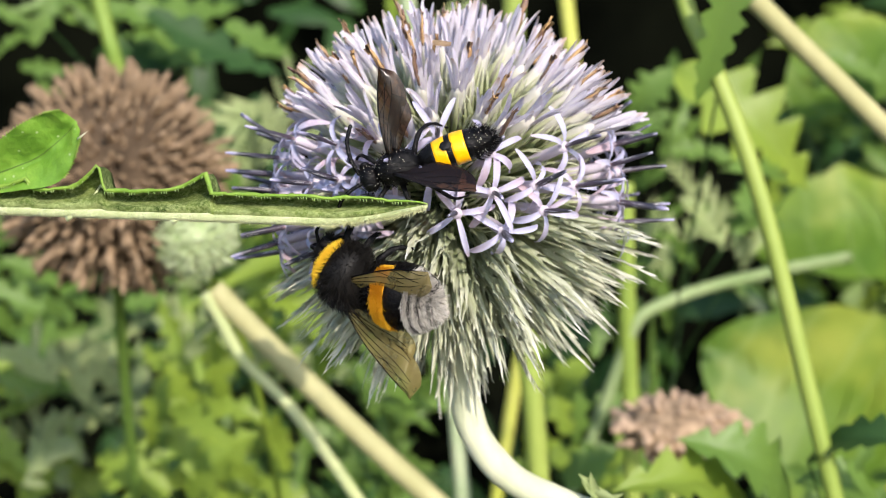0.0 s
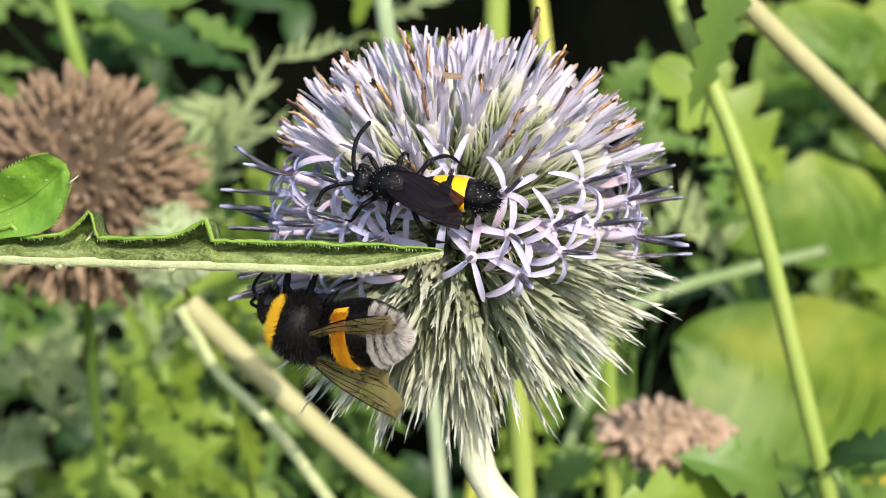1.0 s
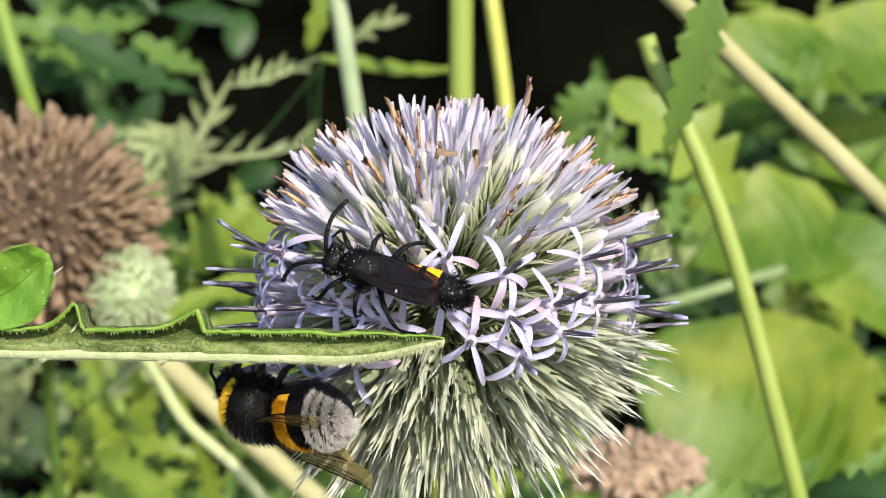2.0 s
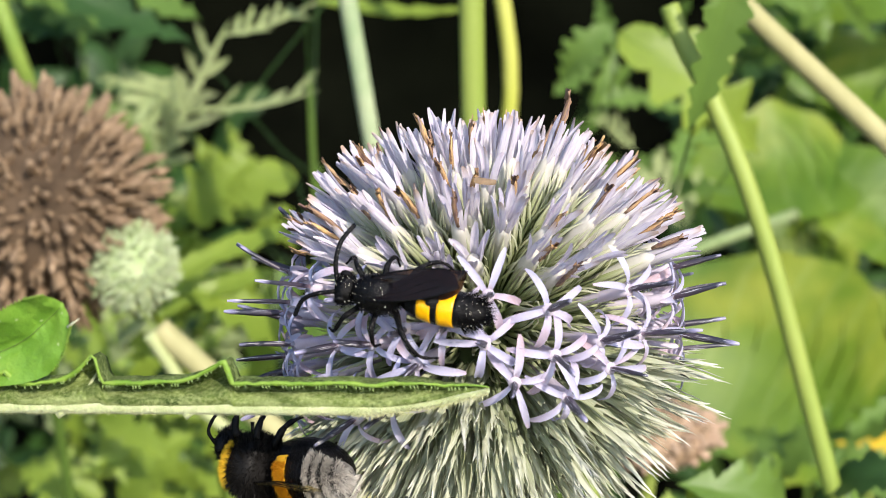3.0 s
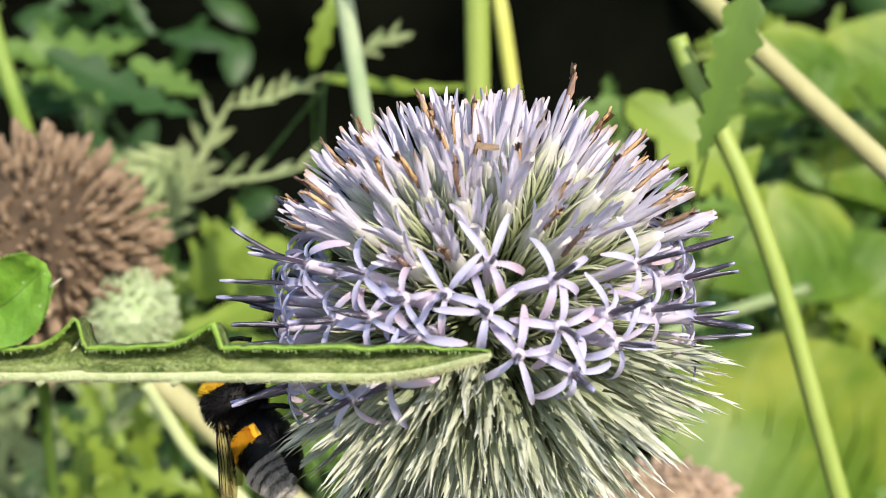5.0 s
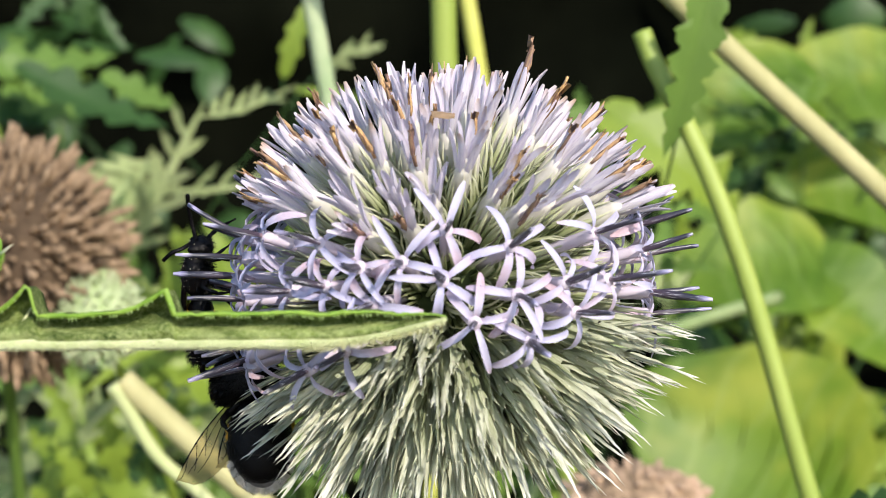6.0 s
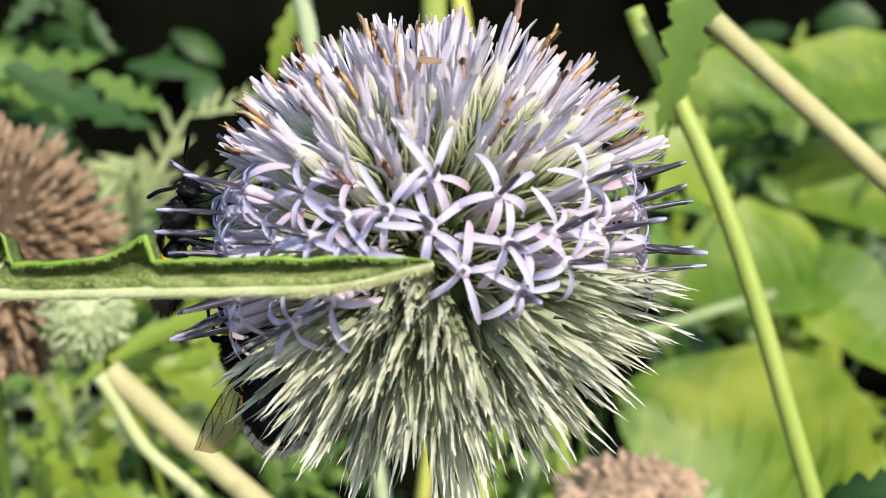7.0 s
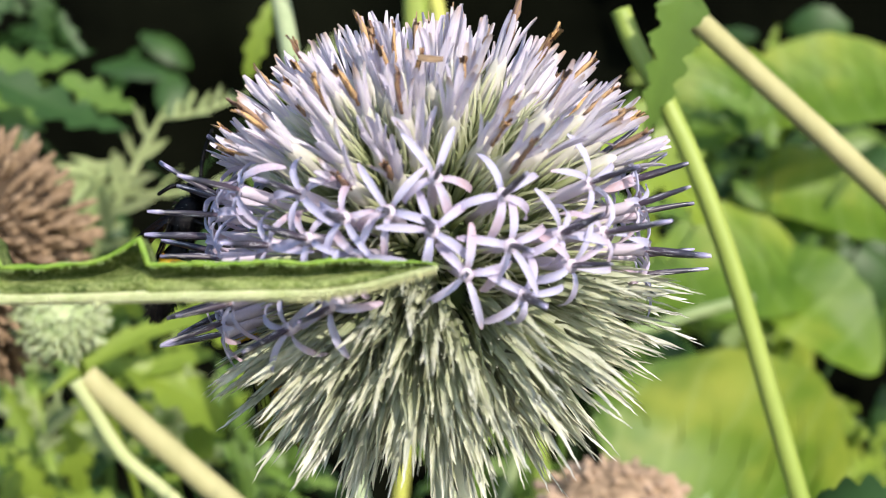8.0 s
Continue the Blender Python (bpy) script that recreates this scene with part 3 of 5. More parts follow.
            part("stamen_column", rng.choice(STAMENS), None, cup, "dark slate stamen column with a lilac tip", Matrix.Translation((0.0187, 0, 0)) @ Matrix.Rotation(rng.gauss(0, 0.10), 4, "Y") @ Matrix.Rotation(rng.gauss(0, 0.10), 4, "Z") @ Matrix.Rotation(rng.uniform(0, 6), 4, "X"))
        else:
            for s in range(7):
                pm = Matrix.Translation((0.0155, 0, 0)) @ Matrix.Rotation(2 * math.pi * s / 7 + rng.gauss(0, 0.35), 4, "X") @ Matrix.Translation((0, 0, 0.0005)) @ Matrix.Rotation(rng.gauss(0, 0.07), 4, "Y") @ Matrix.Rotation(rng.gauss(0, 0.07), 4, "Z")
                part("petal", rng.choice(ERECT), None, cup, "", pm)
            if any(u is w for w in tall):
                part("stamen_column", wither_mesh(5.2, 0.27, 0.4, rng), None, cup, "tall tan dry floret", Matrix.Translation((0.0172, 0, 0)))
            elif rng.random() < 0.75:
                part("stamen_column", rng.choice(WITHERED), None, cup, "withered brown stamens", Matrix.Translation((rng.uniform(0.0160, 0.0175), rng.gauss(0, 0.0005), rng.gauss(0, 0.0004))) @ Matrix.Rotation(rng.gauss(0, 0.08), 4, "Y") @ Matrix.Rotation(rng.uniform(0, 6), 4, "X"))
    grains = Geo()
    for _ in range(130):
        a, b, r = radians(rng.uniform(-20, 75)), radians(rng.uniform(-34, -6)), rng.uniform(15.5, 19.5)
        s = rng.uniform(0.03, 0.06)
        grains.ball((r * math.sin(a) * math.cos(b), -r * math.cos(a) * math.cos(b), r * math.sin(b)), (s, s, s), 3, 5)
    part("pollen", grains, M_POLLEN, head, "pale pollen grains caught between the bracts", kind="stuff")
    return head


globe_thistle()


# ---- foreground leaf that lies across the flower head ----
def front_leaf():
    leaf = thing("leaf", "long folded green leaf with prickly edge and downy underside", "leaf", Matrix.Translation((0, 0, H)))

    def lower(x):
        return 1.15 + (1.75 * max(0, (x + 8) / 10.2) ** 1.7 if x > -8 else 0)

    def upper(x):
        z = 3.70 + 0.25 * noise.noise((x * 0.35, 0, 0)) + 0.10 * noise.noise((x * 1.7, 3, 0)) - (0.6 * ((x + 3) / 5.2) ** 2 if x > -3 else 0)
        for c, h, a, b in ((-19.0, 2.0, 0.3, 5.4), (-29.9, 2.7, 0.5, 3.4), (-37.5, 0.9, 0.8, 3.0)):
            if c - b < x < c + a:
                z += h * (1 - (c - x) / b if x < c else 1 - (x - c) / a) ** (1.7 if x < c else 1.2)
        return z
    n = 220
    xs = [-58 + 60.2 * i / n for i in range(n + 1)]
    side, far, margin, rib = Geo(), Geo(), Geo(), Geo()
    rows = 11
    sv, fv = [], []
    for x in xs:
        lo, hi = lower(x), upper(x)
        for j in range(rows):
            g = j / (rows - 1)
            wob = 0.28 * noise.noise((x * 0.5, g * 2.2, 4)) * g
            k = min(1.0, (2.6 - x) / 7.0)
            sv.append((x, -24.2 + k * (-0.75 * math.sin(min(g / 0.62, 1) * 3.14) + 2.5 * math.sin(max(g - 0.42, 0) / 0.58 * 2.3) - 2.8 * g ** 12) + wob * k, lo + (hi - lo) * g))
            fv.append((x, -24.0 + 3.2 * g * k + wob * k, lo + 0.2 + (hi - lo) * 0.40 * g ** 0.8 * k))
    faces = [(i * rows + j, (i + 1) * rows + j, (i + 1) * rows + j + 1, i * rows + j + 1) for i in range(n) for j in range(rows - 1)]
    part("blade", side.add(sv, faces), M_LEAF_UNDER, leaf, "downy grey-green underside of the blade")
    part("blade", far.add(fv, faces), M_LEAF_UP, leaf, "green upper side of the blade")
    edge = [(x, -24.2 + min(1.0, (2.6 - x) / 7.0) * (-0.75 + 0.28 * noise.noise((x * 0.5, 2.2, 4))), upper(x) + 0.02) for x in xs]
    margin.tube(edge, [(0.15 + 0.07 * noise.noise((x * 0.45, 1, 6))) * (1 if x < -8 else 1 - 0.06 * (x + 8)) * (1 + 0.4 * noise.noise((x * 2.1, 7, 1))) for x in xs], 7, squash=1.3)
    part("margin", margin, M_LEAF_EDGE, leaf, "bright green rolled leaf margin")
    prickles = Geo()
    for i in range(3, n - 6):
        if rng.random() < 0.45:
            continue
        x, y, z = edge[i]
        t = rng.uniform(0.4, 1.0)
        prickles.tube([(x, y - 0.16, z - 0.12), (x + rng.uniform(0, 0.2), y - 0.24 - 0.12 * t, z - 0.20 - 0.16 * t)], [0.08, 0.012], 4)
    part("prickle", prickles, M_LEAF_TOOTH, leaf, "small pale teeth of the margin", kind="stuff")
    down, dv, df = Geo(), [], []
    for _ in range(2600):
        x = rng.uniform(-52, 2.0) if rng.random() < 0.6 else rng.uniform(-9, 2.2)
        a = rng.uniform(-2.4, 0.9)
        r = 0.48 if x < -8 else 0.48 - 0.28 * (x + 8) / 10.2
        p = Vector((x, -24.5 - r * math.cos(a), lower(x) + 0.2 + r * math.sin(a)))
        d = Vector((rng.gauss(0, 0.5), -math.cos(a), math.sin(a) + rng.gauss(0, 0.3))).normalized() * (rng.uniform(0.12, 0.3) if x < -8 else rng.uniform(0.2, 0.55))
        q = len(dv)
        dv += [p + Vector((-0.02, 0, 0)), p + Vector((0.02, 0, 0)), p + d]
        df.append((q, q + 1, q + 2))
    part("down", down.add(dv, df), M_LEAF_DOWN, leaf, "short pale down on the midrib", kind="stuff")
    line = [(x, -24.5, lower(x) + 0.2 - (0.0 if x > -40 else 0.01 * (x + 40) ** 2 * 0.2)) for x in xs]
    rib.tube(line, [0.50 if x < -8 else 0.50 - 0.32 * (x + 8) / 10.2 for x in xs], 10)
    part("midrib", rib, M_LEAF_RIB, leaf, "thick pale downy midrib")
    for x0, z1 in ((-33.5, 4.2), (-22.8, 3.2), (-46, 4.0)):
        part("vein", Geo().tube(bent([(x0, -24.75, 0.7), (x0 + 1.8, -24.2, 1.9), (x0 + 3.4, -23.6, z1)], 8), [0.32, 0.28, 0.25, 0.22, 0.2, 0.18, 0.15, 0.12, 0.08], 6), M_LEAF_RIB, leaf)
    # lobe that stands up and shows its upper side
    rws, cols = 25, 13
    high = bent([(-52, -25.2, 2.6), (-46, -25.4, 4.6), (-41.8, -25.6, 6.9), (-38.0, -25.8, 9.5), (-34.8, -25.8, 11.1), (-33.2, -25.7, 11.4)], rws - 1)
    low = bent([(-52, -25.2, 2.0), (-44, -25.3, 2.7), (-38, -25.3, 3.5), (-33.5, -25.4, 4.7), (-32.0, -25.6, 7.0), (-31.4, -25.6, 8.9)], rws - 1)
    lv, lf = [], []
    for i in range(rws):
        for j in range(cols):
            c = j / (cols - 1)
            p = high[i].lerp(low[i], c)
            p.y += 1.9 * (1 - abs(2 * c - 1)) ** 1.1 + 0.5 * noise.noise((i * 0.3, c * 3, 9)) + 0.22 * noise.noise((i * 0.9, c * 8, 2)) + 0.12 * math.sin(i * 1.1) * abs(2 * c - 1)
            lv.append(p)
    for i in range(rws - 1):
        for j in range(cols - 1):
            a = i * cols + j
            lf.append((a, a + 1, a + cols + 1, a + cols))
    part("lobe", Geo().add(lv, lf), M_LEAF_UP, leaf, "glossy green upturned lobe")
    mid = [lv[i * cols + cols // 2] + Vector((0, -0.03, 0)) for i in range(3, rws - 1)]
    part("vein", Geo().tube(mid, [0.09 - 0.003 * i for i in range(len(mid))], 6), M_LEAF_MID, leaf)
    teeth = Geo()
    for line, way in ((high, 1), (low, -1)):
        for i in range(4 if way > 0 else 15, rws - 1):
            for g in (0.0, 0.5):
                p = line[i].lerp(line[min(i + 1, rws - 1)], g)
                d = (line[min(i + 1, rws - 1)] - line[i]).normalized()
                n = Vector((-d.z, 0, d.x)) * way
                teeth.tube([p, p + n * rng.uniform(0.12, 0.28) + d * 0.15], [0.12, 0.015], 4)
    part("prickle", teeth, M_LEAF_EDGE, leaf, kind="stuff")
    part("spine", Geo().tube([(-31.6, -25.5, 8.7), (-30.5, -25.7, 9.5)], [0.14, 0.02], 5), M_STEM_PALE, leaf)
    # stalk to its own plant, outside the view
    part("stalk", Geo().tube(bent([(-57.5, -24.5, -0.4), (-66, -24, -3), (-78, -20, -40), (-84, -16, -300), (-86, -15, -925)], 40), [0.8 + 0.03 * i for i in range(41)], 10), M_STEM_PALE, leaf, "pale leaf stalk and stem")


front_leaf()


# ---- other heads and stems round it ----
def round_head(name, label, centre, radius, count, spike, mat, core, stem_mat, line, stem_r, flat=1.0, extra=0):
    """A globe of single blunt florets on a stem."""
    head = thing(name, label, "flower", Matrix.Translation(mm(*centre)))
    part("core", Geo().ball((0, 0, 0), (radius * 0.78, radius * 0.78, radius * 0.78 * flat), 10, 16), core, head)
    meshes = []
    for _ in range(5):
        n, w = 5, spike * rng.uniform(0.85, 1.2)
        path = [(radius * (0.66 + 0.34 * i / n), rng.gauss(0, 0.2) * i / n, rng.gauss(0, 0.2) * i / n) for i in range(n + 1)]
        meshes.append(Geo().tube(path, [w * k * rng.uniform(0.8, 1.2) for k in (0.5, 0.6, 0.75, 0.95, 1.05, 0.5)], 6).mesh("floret", mat))
    for i in range(count):
        z = 1 - 2 * (i + 0.5) / count
        a = i * 2.39996
        r = math.sqrt(1 - z * z)
        u = Vector((r * math.cos(a), r * math.sin(a), z * flat)) + Vector((rng.gauss(0, 0.05), rng.gauss(0, 0.05), rng.gauss(0, 0.05)))
        if u.z < -0.93:
            continue
        k = rng.uniform(0.88 if flat == 1 else 0.72, 1.04 if flat == 1 else 1.16) * (flat + (1 - flat) * (1 - abs(z)))
        part("floret", rng.choice(meshes), None, head, "", aim((0, 0, 0), u, rng.uniform(0, 6)) @ Matrix.Scale(k, 4))
    rest = Geo()
    for i in range(extra):
        z = 1 - 2 * (i + 0.5) / extra
        a = i * 2.39996 + 1.1
        r = math.sqrt(1 - z * z)
        u = (Vector((r * math.cos(a), r * math.sin(a), z * flat)) + Vector((rng.gauss(0, 0.06), rng.gauss(0, 0.06), rng.gauss(0, 0.06)))).normalized()
        k = radius * rng.uniform(0.78, 0.97) * (flat + (1 - flat) * (1 - abs(z)))
        side = Vector((rng.gauss(0, 0.5), rng.gauss(0, 0.5), rng.gauss(0, 0.5)))
        rest.tube([u * k * 0.7, u * k * 0.88 + side * 0.5, u * k + side], [spike * 0.4, spike * rng.uniform(0.5, 0.9), spike * rng.uniform(0.4, 0.8)], 5)
    if extra:
        part("floret_rest", rest, mat, head, "smaller dry florets between the others", kind="stuff")
    pts = [(0, 0, -radius * 0.5 * flat)] + [tuple(Vector(p) - Vector(centre)) for p in line]
    part("stem", Geo().tube(bent(pts, 30), [stem_r] * 31, 10), stem_mat, head)
    return head


round_head("dried_globe_thistle", "withered brown globe thistle head of blunt dry florets", (-87.5, 121, -19.6), 24.0, 300, 0.66, M_DRY, M_DRY_CORE, M_LEAF_MID, [(-92, 132, -50), (-100, 160, -120), (-104, 170, -925)], 1.2, extra=900)
round_head("young_globe_thistle", "small unopened pale green globe thistle head", (-68.2, 113, -28.6), 8.6, 300, 0.26, M_YOUNG, M_YOUNG, M_LEAF_BRIGHT, [(-66, 124, -45), (-60, 150, -120), (-60, 160, -925)], 0.7, extra=350)
round_head("dried_globe_thistle", "crumbling brown globe thistle head half fallen apart", (24.0, 141, -70.5), 14.5, 190, 0.9, M_TAN, M_DRY, M_STEM_GREEN, [(21, 146, -100), (19, 150, -300), (18, 155, -925)], 1.3, 0.5, extra=200)


def stem(label, mat, points, radius, group="", leaf_mat=None, taper=0.0):
    ob = thing("plant_stem", label, "stem", Matrix.Translation((0, 0, H)), group)
    line = bent(points, 40)
    part("stalk", Geo().tube(line, [radius * (1 - taper * i / 40) for i in range(41)], 12), mat, ob)
    i = rng.randrange(24, 36)
    part("node", Geo().ball(line[i], (radius * 1.15, radius * 1.15, radius * 1.0), 6, 12), mat, ob)
    return ob


stem("thick cream dry stem leaning across the weeds", M_STEM_DRY, [(-63, 107, -37.5), (-58, 107, -42.5), (-34.8, 105, -63.4), (-16, 103, -79), (60, 95, -160), (150, 95, -925)], 2.15)
stem("thin pale green stem with a pale end", M_STEM_CELERY, [(-64.2, 105, -38), (-62, 106, -42.5), (-57.5, 106, -50.5), (-50.1, 106, -57.6), (-34.5, 105, -77.5), (20, 95, -170), (90, 95, -925)], 1.15)
stem("yellow-green cut stem leaning to one side", M_STEM_GREEN, [(22.5, 88, 19), (24, 87, 14.9), (28.2, 85, 6.8), (46.4, 78, -49.2), (70, 74, -150), (120, 74, -925)], 1.42)
stem("cream diagonal stem high over the weeds", M_STEM_DRY, [(-30, 100, 84), (18, 100, 33.5), (33.8, 100, 17.8), (60, 100, -7), (110, 100, -60), (190, 105, -925)], 1.75)
stem("grey-green upright stem among the weeds", M_STEM_GREY, [(-38, 146, 46), (-33.8, 145, 17.7), (-31.6, 145, 1.2), (-23.4, 145, -70), (-20, 145, -925)], 1.75, "upright stems")
stem("light green upright stem among the weeds", M_STEM_GREEN, [(-8, 120, 60), (-8.5, 120, 19.6), (-8.2, 120, -20), (-3.8, 120, -62), (0, 122, -925)], 2.1, "upright stems")
stem("yellow upright stem among the weeds", M_STEM_YELLOW, [(-17, 242, 50), (-9.5, 240, 4), (-7.5, 240, -14), (-22, 242, -88), (-26, 245, -925)], 1.9, "upright stems")
stem("yellow-green upright stem among the weeds", M_STEM_WEED, [(-126, 201, 40), (-121.7, 200, 11.9), (-118, 200, -3.3), (-125, 260, -60), (-120.5, 260, -98), (-113, 260, -120.5), (-110, 262, -200), (-105, 262, -925)], 1.9, "upright stems")
stem("green upright stem with a swollen joint", M_STEM_GREEN, [(8, 201, -30), (9.5, 200, -62.4), (10.7, 200, -83), (12, 205, -925)], 2.1, "upright stems")
stem("pale stem bending over sideways", M_STEM_DIM, [(64.7, 250, -56), (41.8, 222, -55.5), (20, 203, -58.6), (13.5, 200, -61.5), (8, 200, -74), (4, 205, -925)], 1.5)


# ---- leafy weeds behind ----
def cut_leaf(length, width, pairs, curve, mat, r2):
    """A leaf cut to the rib into narrow pointed fingers, some of them forked."""
    geo = Geo()

    def on(s):
        return Vector((s * length, 0, curve * length * math.sin(math.pi * s) - abs(curve) * length * 1.1 * s * s))
    geo.blade([on(i / 10) for i in range(11)], [width * w for w in (0.10, 0.13, 0.15, 0.17, 0.19, 0.20, 0.20, 0.18, 0.14, 0.09, 0.01)], (0, 1, 0), 0.2)
    for k in range(pairs + 1):
        s = 0.12 + 0.66 * k / pairs
        for side in (1, -1):
            if r2.random() < 0.15:
                continue
            ln = width * (0.55 + 0.45 * math.sin(math.pi * s)) * r2.uniform(0.55, 1.3)
            a = radians(r2.uniform(34, 58))
            d = Vector((math.cos(a), side * math.sin(a), r2.uniform(-0.1, 0.35)))
            p = on(s + r2.uniform(-0.03, 0.03))
            w = width * r2.uniform(0.15, 0.23)
            bow = Vector((0.15 * ln, 0, r2.uniform(-0.12, 0.12) * ln))
            geo.blade([p, p + d * ln * 0.3, p + d * ln * 0.65 + bow * 0.4, p + d * ln + bow], [w * 0.7, w, w * 0.75, 0.05], d.cross(Vector((0, 0, 1))), 0.2)
            q, e = p + d * ln * 0.4, Vector((d.x * 1.6, d.y * 0.5, d.z)).normalized()
            geo.blade([q, q + e * ln * 0.25, q + e * ln * 0.5], [w * 0.6, w * 0.55, 0.05], e.cross(Vector((0, 0, 1))), 0.2)
    return geo.mesh("leaf", mat)


def leaf_mesh(length, width, lobes, depth, curve, shape, mat, r2):
    n, half = 44, 4
    if shape == "feathery":
        return cut_leaf(length, width, lobes, curve, mat, r2)
    verts, faces = [], []
    for i in range(n + 1):
        s = i / n
        env = math.sin(math.pi * min(1, 0.03 + 0.97 * s) ** (0.7 if shape != "broad" else 0.85)) ** (0.9 if shape != "broad" else 0.62)
        for j in range(-half, half + 1):
            c = j / half
            cut = 1.0
            if lobes:
                ph = (s * lobes + (0.12 if c > 0 else 0)) % 1.0
                cut = 1 - depth * (ph ** 1.4) * 1.5
                ph2 = (s * lobes * 4) % 1.0
                cut *= 1 - 0.16 * ph2
            w = max(width / 2 * env * max(cut, 0.08), 0.05)
            if shape == "broad":
                w *= 1 + 0.10 * noise.noise((s * 7, length, 1 if c > 0 else 4)) + 0.03 * noise.noise((s * 25, length, c))
            slant = abs(c) * w * (0.45 if lobes else 0.1)
            z = curve * length * math.sin(math.pi * s) - abs(curve) * length * 1.1 * s * s + 0.22 * abs(c) * w + 0.05 * width * noise.noise((s * 5, c * 2, length)) * abs(c)
            verts.append((s * length + slant, c * w, z))
    k = 2 * half + 1
    for i in range(n):
        for j in range(k - 1):
            a = i * k + j
            faces.append((a, a + 1, a + k + 1, a + k))
    geo = Geo().add(verts, faces)
    rib = [(verts[i * k + half][0], 0, verts[i * k + half][2] - 0.05 * width * 0.3) for i in range(0, n + 1, 4)]
    if shape == "broad":
        for g in range(6, 38, 5):
            for way in (1, -1):
                a, b = Vector(verts[g * k + half]), Vector(verts[(g + 6) * k + half + way * (half - 1)])
                geo.tube([a, (a + b) / 2 + Vector((-0.03 * length, 0, 0.02 * width)), b], [width * 0.006, width * 0.004, width * 0.002], 4)
    geo.tube(rib, [max(width * 0.028 * (1 - g / 12), 0.05) for g in range(len(rib))], 5)
    return geo.mesh("leaf", mat)


def leaf_pose(root, tip, face):
    x = (Vector(tip) - Vector(root)).normalized()
    z = Vector(face)
    z = (z - x * x.dot(z)).normalized()
    y = z.cross(x)
    return Matrix.Translation(Vector(root) / 1000) @ Matrix((x, y, z)).transposed().to_4x4()

